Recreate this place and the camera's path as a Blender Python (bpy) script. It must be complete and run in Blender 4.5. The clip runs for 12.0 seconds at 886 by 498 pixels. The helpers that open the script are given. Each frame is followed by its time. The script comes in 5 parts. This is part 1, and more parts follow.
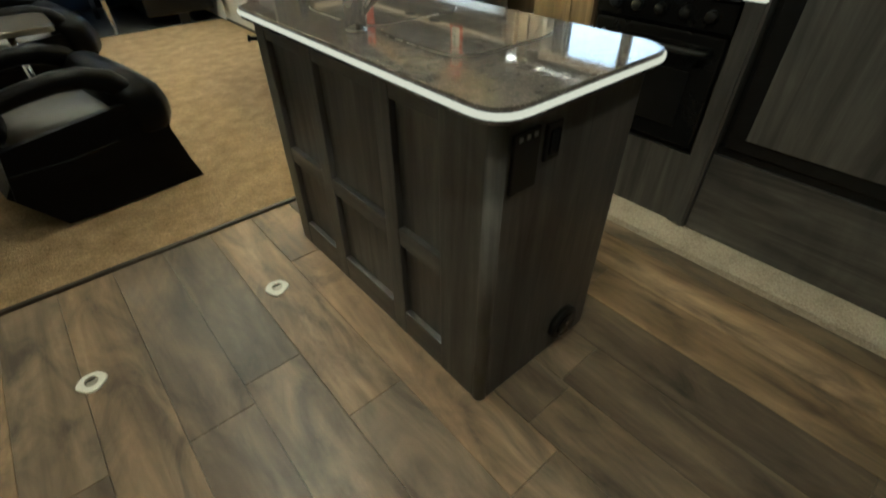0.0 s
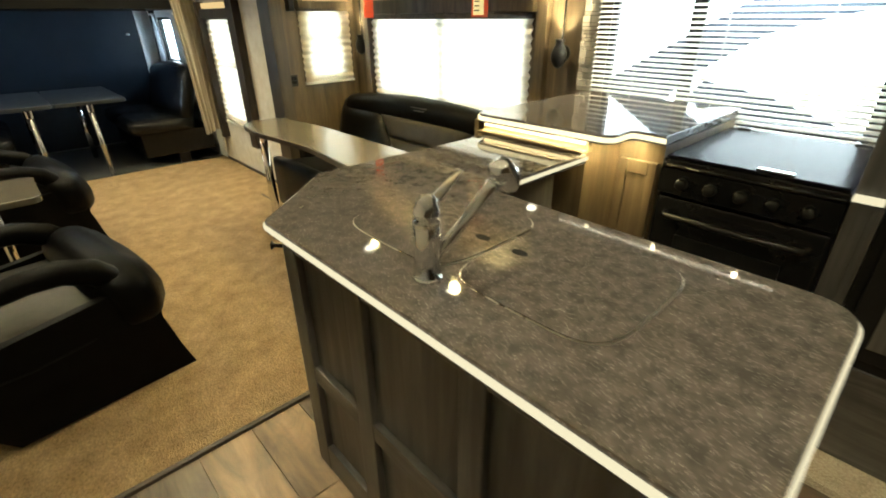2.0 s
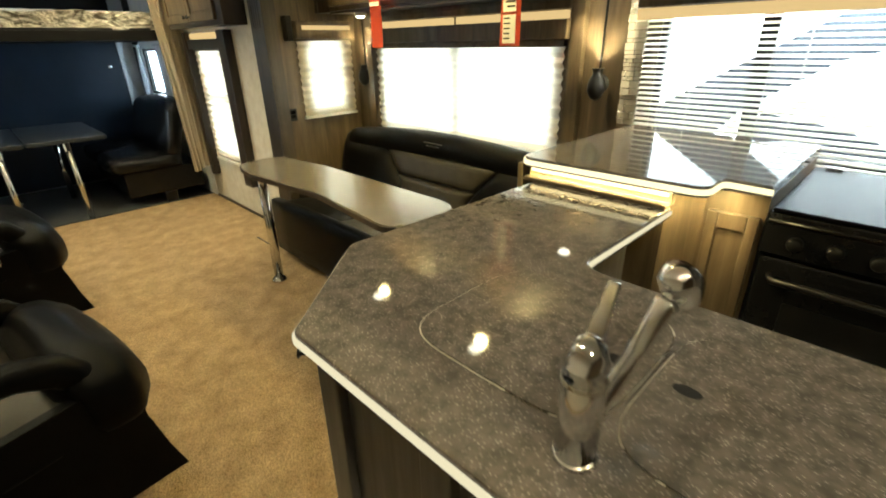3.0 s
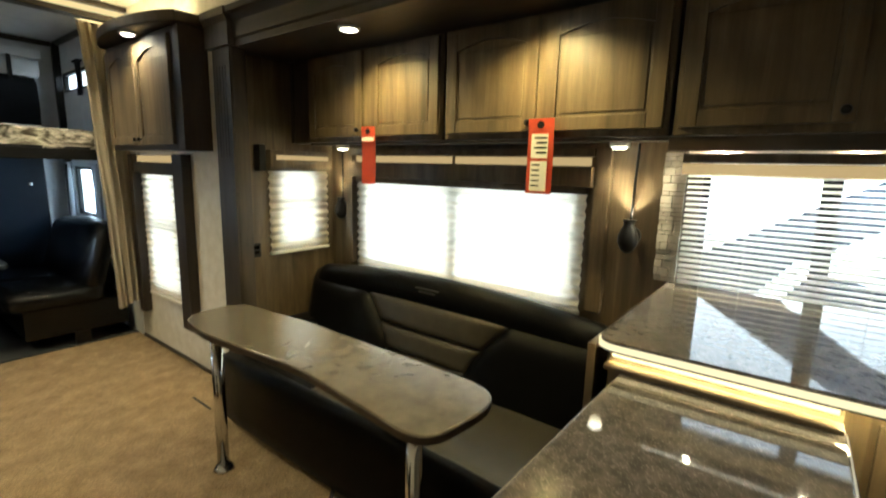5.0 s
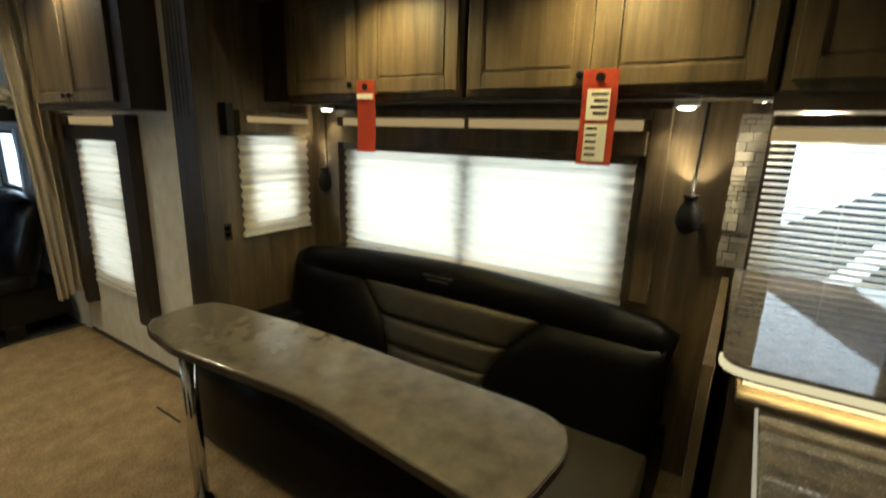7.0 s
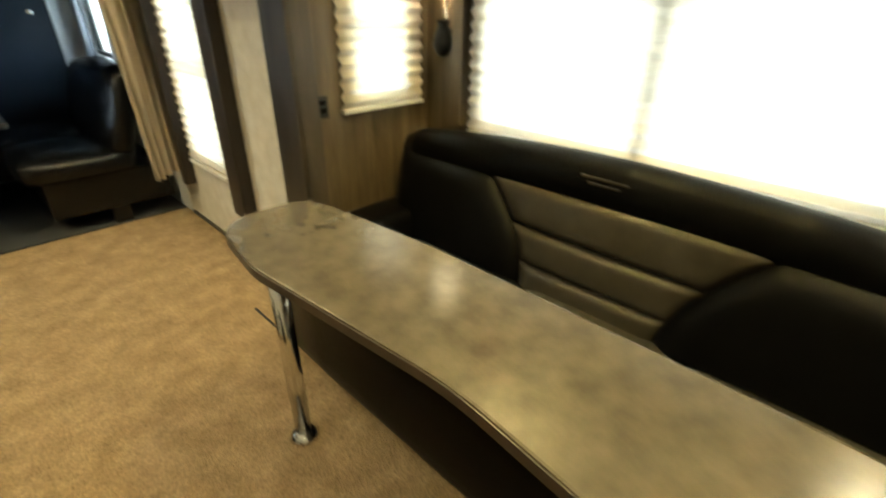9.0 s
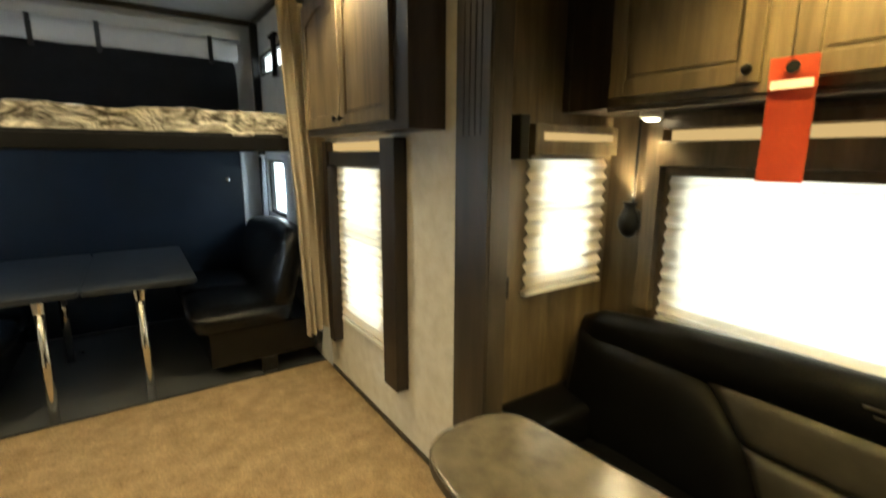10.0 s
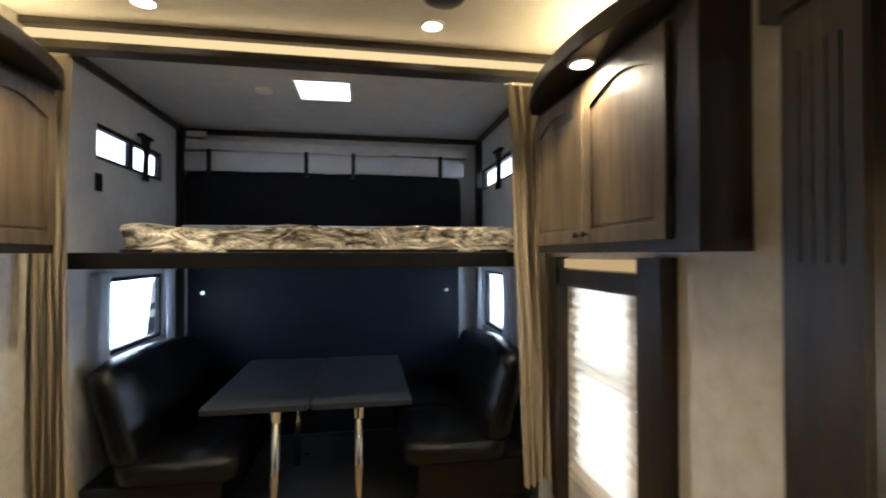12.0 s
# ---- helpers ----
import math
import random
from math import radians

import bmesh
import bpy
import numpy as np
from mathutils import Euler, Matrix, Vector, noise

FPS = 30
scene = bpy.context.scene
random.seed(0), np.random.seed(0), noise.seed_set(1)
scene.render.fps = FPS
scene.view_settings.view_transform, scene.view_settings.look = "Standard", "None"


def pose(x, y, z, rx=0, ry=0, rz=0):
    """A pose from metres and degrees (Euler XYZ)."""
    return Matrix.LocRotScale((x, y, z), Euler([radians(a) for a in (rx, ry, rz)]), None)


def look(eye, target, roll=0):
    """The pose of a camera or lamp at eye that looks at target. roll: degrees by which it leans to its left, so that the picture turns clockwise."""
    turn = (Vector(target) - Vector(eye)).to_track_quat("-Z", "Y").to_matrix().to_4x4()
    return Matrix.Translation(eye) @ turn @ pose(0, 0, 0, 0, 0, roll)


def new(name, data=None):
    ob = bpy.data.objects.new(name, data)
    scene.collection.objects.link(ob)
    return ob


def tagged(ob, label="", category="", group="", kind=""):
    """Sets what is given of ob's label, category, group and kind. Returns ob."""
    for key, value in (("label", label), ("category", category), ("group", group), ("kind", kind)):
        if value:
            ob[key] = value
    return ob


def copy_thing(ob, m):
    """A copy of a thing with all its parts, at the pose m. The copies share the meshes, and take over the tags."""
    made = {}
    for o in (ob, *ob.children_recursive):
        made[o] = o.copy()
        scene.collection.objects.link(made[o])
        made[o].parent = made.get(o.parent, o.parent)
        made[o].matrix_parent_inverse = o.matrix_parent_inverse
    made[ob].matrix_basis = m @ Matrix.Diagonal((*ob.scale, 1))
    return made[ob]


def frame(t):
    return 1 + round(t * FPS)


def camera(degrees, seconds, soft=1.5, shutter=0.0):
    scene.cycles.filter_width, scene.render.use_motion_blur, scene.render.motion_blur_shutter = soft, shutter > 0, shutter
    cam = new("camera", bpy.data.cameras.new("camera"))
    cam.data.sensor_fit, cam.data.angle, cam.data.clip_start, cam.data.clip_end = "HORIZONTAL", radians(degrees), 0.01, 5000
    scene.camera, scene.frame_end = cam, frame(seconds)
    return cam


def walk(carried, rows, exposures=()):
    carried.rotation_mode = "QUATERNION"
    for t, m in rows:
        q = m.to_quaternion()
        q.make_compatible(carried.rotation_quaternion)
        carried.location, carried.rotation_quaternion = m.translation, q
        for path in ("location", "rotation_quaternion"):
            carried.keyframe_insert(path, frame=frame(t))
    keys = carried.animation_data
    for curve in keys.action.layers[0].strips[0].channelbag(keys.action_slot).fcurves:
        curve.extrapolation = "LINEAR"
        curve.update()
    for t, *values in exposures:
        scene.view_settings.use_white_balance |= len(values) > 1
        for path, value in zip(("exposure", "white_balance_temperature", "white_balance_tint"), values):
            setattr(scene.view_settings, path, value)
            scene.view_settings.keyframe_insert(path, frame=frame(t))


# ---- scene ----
cam = camera(87.6, 12.0, soft=1.8, shutter=0.4)
PATH = [
    (0, (-0.021, -0.17, 1.226), (0.988, 1.015, -0.03), -0.5),
    (0.5, (-0.002, -0.087, 1.264), (1.092, 1.18, 0.169), -0.3),
    (1, (0.077, 0.034, 1.347), (1.195, 1.357, 0.347), -0.7),
    (1.5, (0.114, 0.138, 1.381), (1.269, 1.477, 0.447), -0.7),
    (2, (0.126, 0.338, 1.379), (1.338, 1.649, 0.478), -0.5),
    (2.5, (0.17, 0.58, 1.4), (1.414, 1.873, 0.516), -0.7),
    (2.7, (0.199, 0.65, 1.392), (1.452, 1.95, 0.532), -1.1),
    (4.3, (0.288, 1.123, 1.408), (1.721, 2.369, 0.78), 1.2),
    (4.5, (0.314, 1.183, 1.475), (1.767, 2.423, 0.883), 0.9),
    (5, (0.366, 1.348, 1.467), (1.929, 2.547, 1.121), 1.5),
    (5.5, (0.403, 1.424, 1.551), (2.023, 2.589, 1.417), 0.8),
    (6, (0.469, 1.505, 1.59), (2.101, 2.658, 1.52), 0.5),
    (6.5, (0.531, 1.638, 1.518), (2.177, 2.759, 1.339), 0.8),
    (7, (0.541, 1.783, 1.454), (2.175, 2.832, 0.975), 1.7),
    (7.2, (0.539, 1.833, 1.419), (2.157, 2.847, 0.822), 2.2),
    (8.8, (0.87, 2.226, 1.31), (2.172, 3.35, 0.289), 0.7),
    (9, (0.872, 2.309, 1.304), (2.146, 3.536, 0.37), 0.9),
    (9.5, (0.847, 2.561, 1.332), (2.018, 4.032, 0.652), 1.2),
    (10, (0.769, 2.728, 1.433), (1.861, 4.356, 1.036), 0.3),
    (10.5, (0.767, 2.842, 1.514), (1.765, 4.573, 1.432), -0.1),
    (11, (0.832, 2.951, 1.532), (1.647, 4.775, 1.64), -0.0),
    (11.5, (0.834, 3.025, 1.525), (1.431, 4.931, 1.617), -0.1),
    (12, (0.765, 3.17, 1.522), (1.104, 5.141, 1.547), -0.1),
]
EXPOSURES = [
    (0.0, 0.50, 4900, 1), (0.5, 1.17, 5250, 1), (1.0, 1.22, 5500, 0), (1.6, 1.0, 5850, 1), (2.7, 0.8, 6050, 2), (4.3, 0.52, 5900, 1),
    (5.0, 0.25, 5700, 4), (5.5, -0.05, 5800, 5), (6.5, -0.4, 5700, 4), (7.2, -0.38, 5700, 4), (9.0, 0.62, 6350, 1), (10.0, 0.48, 6500, 4),
    (11.0, 0.35, 5950, 10), (12.0, 0.18, 5650, 17),
]
walk(cam, [(t, look(eye, target, roll)) for t, eye, target, roll in PATH], EXPOSURES)

# ---- plan, in metres: x across the trailer, y towards the rear ramp ----
XL, XR, YF, YR, H = -0.70, 1.80, -1.50, 7.25, 2.56      # main shell
SX, SY0, SY1, SZ = 2.55, -1.10, 4.05, 2.10              # slide-out: rear face, ends, soffit
CARPET_Y, GARAGE_Y = 1.77, 5.74

# ---- world and lamps ----
world = bpy.data.worlds.new("world")
scene.world = world
world.use_nodes = True
sky = world.node_tree.nodes.new("ShaderNodeTexSky")
sky.sky_type, sky.sun_disc, sky.sun_elevation, sky.sun_rotation = "NISHITA", False, radians(30), radians(92)
world.node_tree.nodes["Background"].inputs[1].default_value = 0.15
world.node_tree.links.new(sky.outputs[0], world.node_tree.nodes["Background"].inputs[0])

sun_data = bpy.data.lights.new("sun", "SUN")
sun_data.energy, sun_data.angle, sun_data.color = 1.2, radians(14), (1, 0.95, 0.88)
sun = new("sun", sun_data)
sun.matrix_world = look((10, 1.0, 5.2), (1.34, 1.1, 0.2))

WARM = (1.0, 0.80, 0.46)
DAY = (0.92, 0.97, 1.0)
COVE = (1.0, 0.75, 0.34)


def area_lamp(name, eye, target, size, size_y, watts, color):
    data = bpy.data.lights.new(name, "AREA")
    data.shape, data.size, data.size_y, data.energy, data.color = "RECTANGLE", size, size_y, watts, color
    ob = new(name, data)
    ob.matrix_world = look(eye, target)
    return ob


def spot_lamp(name, eye, target, watts, color=WARM, cone=130, radius=0.03):
    data = bpy.data.lights.new(name, "SPOT")
    data.energy, data.color, data.spot_size, data.spot_blend, data.shadow_soft_size = watts, color, radians(cone), 0.8, radius
    ob = new(name, data)
    ob.matrix_world = look(eye, target)
    return ob


# daylight in the openings, behind the shades
area_lamp("daylight_sofa_window", (2.615, 2.95, 1.09), (1.0, 2.95, 1.09), 1.52, 0.58, 6.5, DAY)
area_lamp("daylight_end_window", (2.255, 4.115, 1.18), (2.255, 2.0, 1.18), 0.33, 0.52, 1.9, DAY)
area_lamp("daylight_wall_window", (1.865, 5.04, 0.95), (0.3, 5.04, 0.95), 0.50, 0.94, 1.6, DAY)
area_lamp("daylight_garage_skylight", (0.52, 6.15, 2.54), (0.52, 6.15, 0), 0.3, 0.32, 2.0, (0.75, 0.87, 1.0))
area_lamp("daylight_garage_west", (-0.79, 6.48, 1.16), (1, 6.48, 1.0), 0.83, 0.46, 5.0, (0.66, 0.83, 1.0))
area_lamp("daylight_garage_east", (1.89, 6.72, 1.16), (0, 6.72, 1.0), 0.71, 0.46, 5.0, (0.66, 0.83, 1.0))
area_lamp("daylight_kitchen_window", (2.71, 1.09, 1.64), (2.58, 1.09, 1.0), 1.15, 0.14, 50, DAY)
# lamps of the place
CEILING_LIGHTS = [(-0.12, 5.22), (1.07, 5.22), (0.45, 3.5), (0.35, 1.9), (0.2, 0.2), (1.1, -0.4)]
for lx, ly in CEILING_LIGHTS:
    spot_lamp("ceiling_lamp", (lx, ly, H - 0.03), (lx, ly, 0), 60 if ly > 3 else 26 if lx > 1 else 48, cone=104 if ly > 5 else 120)
SOFFIT_LIGHTS = [(1.91, 3.12), (1.91, 2.21)]
for lx, ly in SOFFIT_LIGHTS:
    spot_lamp("soffit_lamp", (lx + 0.05, ly, SZ - 0.03), (lx + 0.25, ly, 0), 46, (1.0, 0.73, 0.27), 142)
UNDER_LIGHTS = [(2.44, 3.80), (2.44, 1.995)]
for lx, ly in UNDER_LIGHTS:
    spot_lamp("under_cabinet_lamp", (lx, ly, 1.553), (lx, ly, 0), 8)
for lx in (1.55, -0.45):
    spot_lamp("canopy_lamp", (lx, 4.77, 2.215), (lx, 4.77, 0), 34, cone=160)
area_lamp("light_strip_glow", (0.55, 5.40, 2.50), (0.55, 3.9, 2.42), 2.2, 0.03, 0.7, COVE)
area_lamp("cove_glow", (1.70, 2.6, 2.34), (1.72, 2.6, 3), 3.2, 0.05, 2.2, COVE)
for lx, s in ((1.72, 1), (-0.62, -1)):
    area_lamp("cabinet_top_glow", (lx, 4.85, 2.32), (lx + s * 0.02, 4.85, 3), 0.9, 0.05, 4.5, COVE)
area_lamp("shelf_strip_glow", (1.652, 1.47, 0.961), (1.70, 1.47, 0.925), 0.50, 0.012, 4.0, COVE)
area_lamp("bar_edge_glow", (1.70, 1.14, 0.960), (1.74, 1.10, 0.3), 0.03, 0.2, 1.3, COVE)
for ly in (0.8, 1.2, 1.6):
    spot_lamp("window_strip_lamp", (2.455, ly, 1.58), (2.53, ly, 1.05), 30, cone=150, radius=0.01)


# ---- materials ----
def material(name, rough=0.5, metal=0.0):
    m = bpy.data.materials.new(name)
    m.use_nodes = True
    n, l = m.node_tree.nodes, m.node_tree.links
    b = n["Principled BSDF"]
    b.inputs["Roughness"].default_value, b.inputs["Metallic"].default_value = rough, metal
    return m, n, l, b


def ramp(n, stops):
    r = n.new("ShaderNodeValToRGB")
    e = r.color_ramp.elements
    e[0].position, e[0].color = stops[0][0], (*stops[0][1], 1)
    e[1].position, e[1].color = stops[-1][0], (*stops[-1][1], 1)
    for p, c in stops[1:-1]:
        k = e.new(p)
        k.color = (*c, 1)
    return r


def coords(n, l, scale, kind="Object"):
    tc, mp = n.new("ShaderNodeTexCoord"), n.new("ShaderNodeMapping")
    mp.inputs["Scale"].default_value = scale
    l.new(tc.outputs[kind], mp.inputs[0])
    return mp.outputs[0]


def noise_node(n, l, vec, scale, detail=4, rough=0.55, distort=0.0):
    t = n.new("ShaderNodeTexNoise")
    t.inputs["Scale"].default_value, t.inputs["Detail"].default_value = scale, detail
    t.inputs["Roughness"].default_value, t.inputs["Distortion"].default_value = rough, distort
    l.new(vec, t.inputs["Vector"])
    return t.outputs["Fac"]


def mix_color(n, l, fac, a, b, mode="MIX"):
    m = n.new("ShaderNodeMix")
    m.data_type, m.blend_type = "RGBA", mode
    for sock, v in ((m.inputs[0], fac), (m.inputs[6], a), (m.inputs[7], b)):
        if isinstance(v, (int, float)):
            sock.default_value = v
        elif isinstance(v, tuple):
            sock.default_value = (*v, 1)
        else:
            l.new(v, sock)
    return m.outputs[2]


def bump(n, l, b, height, strength=0.2, distance=0.01):
    k = n.new("ShaderNodeBump")
    k.inputs["Strength"].default_value, k.inputs["Distance"].default_value = strength, distance
    l.new(height, k.inputs["Height"])
    l.new(k.outputs[0], b.inputs["Normal"])


def surface(name, c1, c2, scale=6.0, rough=0.5, metal=0.0, fine=80.0, strength=0.08, rough_var=0.12, distance=0.004, spec=0.5, grain=0.12):
    """A surface of two mixed tones with fine relief."""
    m, n, l, b = material(name, rough, metal)
    b.inputs["Specular IOR Level"].default_value = spec
    v = coords(n, l, (1, 1, 1))
    big = noise_node(n, l, v, scale, 5)
    small = noise_node(n, l, v, fine, 3)
    r = ramp(n, [(0.3, c1), (0.7, c2)])
    l.new(big, r.inputs[0])
    l.new(mix_color(n, l, grain, r.outputs[0], small, "OVERLAY"), b.inputs["Base Color"])
    rr = n.new("ShaderNodeMapRange")
    rr.inputs[3].default_value, rr.inputs[4].default_value = max(0.02, rough - rough_var), min(1, rough + rough_var)
    l.new(big, rr.inputs[0])
    l.new(rr.outputs[0], b.inputs["Roughness"])
    bump(n, l, b, small, strength, distance)
    return m


def wood(name, dark, mid, light, along="z", rough=0.42, random_tone=False, scale=1.0):
    m, n, l, b = material(name, rough)
    s = {"x": (1.1, 16, 16), "y": (16, 1.5, 16), "z": (16, 16, 1.1)}[along]
    v = coords(n, l, tuple(a * scale for a in s))
    if random_tone:
        info, add = n.new("ShaderNodeObjectInfo"), n.new("ShaderNodeVectorMath")
        mul = n.new("ShaderNodeMath")
        mul.operation, mul.inputs[1].default_value = "MULTIPLY", 37.0
        l.new(info.outputs["Random"], mul.inputs[0])
        l.new(v, add.inputs[0])
        l.new(mul.outputs[0], add.inputs[1])
        v = add.outputs[0]
    streak = noise_node(n, l, v, 1.0, 6, 0.6, 0.6)
    broad = noise_node(n, l, coords(n, l, (5, 5, 2) if not random_tone else (8, 2.6, 8)), 0.8 if not random_tone else 1.0, 5, 0.62, 1.0)
    fine = noise_node(n, l, v, 5.0, 4, 0.7)
    r = ramp(n, [(0.24, dark), (0.5, mid), (0.80, light)])
    l.new(streak, r.inputs[0])
    tone = ramp(n, [(0.30, (0.30, 0.30, 0.32)), (0.5, (0.85, 0.80, 0.74)), (0.70, (1.3, 1.2, 1.05))] if random_tone else [(0.3, (0.52, 0.52, 0.53)), (0.7, (1.08, 1.03, 0.97))])
    l.new(broad, tone.inputs[0])
    c = mix_color(n, l, 1.0, r.outputs[0], tone.outputs[0], "MULTIPLY")
    if random_tone:
        rnd = ramp(n, [(0.0, (0.55, 0.54, 0.56)), (0.5, (0.95, 0.9, 0.82)), (1.0, (1.42, 1.25, 1.02))])
        l.new(info.outputs["Random"], rnd.inputs[0])
        c = mix_color(n, l, 1.0, c, rnd.outputs[0], "MULTIPLY")
    c = mix_color(n, l, 0.25, c, fine, "OVERLAY")
    l.new(c, b.inputs["Base Color"])
    bump(n, l, b, fine, 0.12, 0.003)
    return m


def glow(name, color, strength):
    m = bpy.data.materials.new(name)
    m.use_nodes = True
    n, l = m.node_tree.nodes, m.node_tree.links
    n.clear()
    e, o = n.new("ShaderNodeEmission"), n.new("ShaderNodeOutputMaterial")
    e.inputs[0].default_value, e.inputs[1].default_value = (*color, 1), strength
    l.new(e.outputs[0], o.inputs[0])
    return m


def fabric_shade(name, color, see_through=0.55):
    m = bpy.data.materials.new(name)
    m.use_nodes = True
    n, l = m.node_tree.nodes, m.node_tree.links
    b, o = n["Principled BSDF"], n["Material Output"]
    b.inputs["Base Color"].default_value, b.inputs["Roughness"].default_value = (*color, 1), 0.9
    t, x = n.new("ShaderNodeBsdfTranslucent"), n.new("ShaderNodeMixShader")
    v = coords(n, l, (260, 260, 260))
    weave = noise_node(n, l, v, 1.0, 2)
    l.new(mix_color(n, l, 0.2, color, weave, "OVERLAY"), t.inputs[0])
    x.inputs[0].default_value = see_through
    l.new(b.outputs[0], x.inputs[1])
    l.new(t.outputs[0], x.inputs[2])
    l.new(x.outputs[0], o.inputs[0])
    return m


WOOD = wood("grey_brown_oak_laminate", (0.046, 0.034, 0.019), (0.124, 0.093, 0.053), (0.212, 0.165, 0.102))
WOOD_Y = wood("grey_brown_oak_lengthwise", (0.046, 0.034, 0.019), (0.124, 0.093, 0.053), (0.212, 0.165, 0.102), "y")
WOOD_X = wood("grey_brown_oak_crosswise", (0.046, 0.034, 0.019), (0.124, 0.093, 0.053), (0.212, 0.165, 0.102), "x")
DARKWOOD = wood("dark_stained_wood", (0.018, 0.0125, 0.009), (0.036, 0.0255, 0.018), (0.062, 0.045, 0.032), rough=0.38)
DARKWOOD_Y = wood("dark_stained_wood_lengthwise", (0.018, 0.0125, 0.009), (0.036, 0.0255, 0.018), (0.062, 0.045, 0.032), "y", rough=0.38)
# the oak laminate again, greyer: the kitchen's cool light put into its colour
WOOD_COOL_LIT = wood("oak_laminate_cool_lit", (0.036, 0.035, 0.034), (0.108, 0.106, 0.103), (0.205, 0.203, 0.199))
WOOD_COOL_LIT_Y = wood("oak_cool_lit_lengthwise", (0.036, 0.035, 0.034), (0.108, 0.106, 0.103), (0.205, 0.203, 0.199), "y")
POSTWOOD = wood("grey_brown_post_wood", (0.028, 0.023, 0.018), (0.058, 0.047, 0.036), (0.09, 0.075, 0.057))
PLANK = wood("vinyl_plank_oak", (0.070, 0.057, 0.046), (0.222, 0.183, 0.140), (0.42, 0.365, 0.295), "y", 0.38, True, 0.42)
WALLPAPER = surface("cream_mottled_wallpaper", (0.58, 0.54, 0.46), (0.70, 0.67, 0.60), 14, 0.6, 0, 60, 0.15)
GARAGE_WALL = surface("pale_grey_wallboard", (0.56, 0.57, 0.58), (0.66, 0.67, 0.68), 9, 0.55, 0, 70, 0.1)
CEILING = surface("off_white_ceiling_board", (0.70, 0.67, 0.60), (0.78, 0.75, 0.68), 3, 0.6, 0, 40, 0.06)
CARPET = surface("tan_cut_pile_carpet", (0.37, 0.26, 0.14), (0.54, 0.395, 0.225), 9, 0.95, 0, 150, 1.0, 0.04, 0.03, 0.2, 0.85)
LIPCARPET = surface("pale_beige_carpet", (0.46, 0.39, 0.29), (0.62, 0.54, 0.42), 9, 0.95, 0, 150, 0.8, 0.04, 0.02, 0.2, 0.6)
RUBBER = surface("dark_grey_rubber_floor", (0.035, 0.037, 0.040), (0.07, 0.073, 0.077), 5, 0.32, 0, 120, 0.2)
LEATHER = surface("black_leather", (0.0022, 0.0022, 0.0024), (0.0034, 0.0034, 0.0036), 12, 0.34, 0, 260, 0.22, 0.03, 0.004, 0.075, 0.05)
GARAGE_LEATHER = surface("glossy_black_leather", (0.003, 0.0033, 0.004), (0.0045, 0.005, 0.006), 9, 0.24, 0, 120, 0.35, 0.06, 0.006, 0.34, 0.05)
SEATGREY = surface("grey_brown_leather", (0.026, 0.023, 0.016), (0.044, 0.038, 0.028), 12, 0.40, 0, 240, 0.25, 0.1, 0.004, 0.35)
BLACK = surface("black_plastic", (0.006, 0.006, 0.006), (0.011, 0.011, 0.011), 20, 0.38, 0, 200, 0.05, 0.1, 0.004, 0.3)
BLACKSTEEL = surface("black_painted_steel", (0.004, 0.004, 0.0045), (0.007, 0.007, 0.0075), 9, 0.5, 0, 160, 0.08, 0.08, 0.004, 0.15)
ENAMEL = surface("black_enamel", (0.006, 0.006, 0.006), (0.010, 0.010, 0.010), 8, 0.14, 0, 90, 0.02, 0.05, 0.004, 0.3)
COVERGLASS = surface("black_glass_cover", (0.004, 0.004, 0.005), (0.006, 0.006, 0.007), 8, 0.22, 0, 90, 0.0, 0.02, 0.004, 0.05)
CHROME = surface("chrome", (0.72, 0.72, 0.72), (0.82, 0.82, 0.82), 6, 0.12, 1.0, 60, 0.02, 0.05)
NICKEL = surface("brushed_nickel", (0.50, 0.47, 0.42), (0.60, 0.57, 0.52), 6, 0.28, 1.0, 150, 0.05, 0.08)
EDGE = surface("cream_edge_trim", (0.78, 0.74, 0.66), (0.86, 0.83, 0.76), 6, 0.35, 0, 80, 0.02)
NAVY = surface("dark_navy_padded_vinyl", (0.0035, 0.0075, 0.014), (0.008, 0.015, 0.026), 3, 0.45, 0, 160, 0.2, 0.1, 0.004, 0.3)
BLACKCLOTH = surface("black_screen_cloth", (0.010, 0.010, 0.011), (0.014, 0.014, 0.016), 10, 0.85, 0, 240, 0.3, 0.1, 0.004, 0.12)
WHITECLOTH = surface("white_vinyl_cloth", (0.55, 0.56, 0.58), (0.66, 0.67, 0.69), 5, 0.6, 0, 120, 0.2)
CURTAIN = fabric_shade("tan_curtain_cloth", (0.50, 0.42, 0.30), 0.25)
GREYCURTAIN = fabric_shade("pale_grey_curtain_cloth", (0.50, 0.52, 0.56), 0.35)
SHADE = fabric_shade("cream_pleated_shade_cloth", (0.88, 0.79, 0.63), 0.6)
SLAT = fabric_shade("ivory_blind_slat", (0.92, 0.89, 0.82), 0.55)
TAGRED = surface("red_orange_card", (0.55, 0.075, 0.03), (0.66, 0.11, 0.05), 9, 0.5, 0, 120, 0.03)
TAGWHITE = surface("white_print", (0.72, 0.70, 0.66), (0.80, 0.78, 0.74), 9, 0.5, 0, 120, 0.03)
WHITEPLASTIC = surface("white_plastic", (0.70, 0.70, 0.66), (0.80, 0.80, 0.76), 9, 0.35, 0, 120, 0.03)
TILE = surface("glazed_stone_tile", (0.30, 0.27, 0.22), (0.62, 0.58, 0.50), 5, 0.22, 0, 90, 0.1)
OUTSIDE = glow("overcast_outside", (0.93, 0.97, 1.0), 3.6)
LENS = glow("warm_lamp_lens", (1.0, 0.86, 0.62), 14)
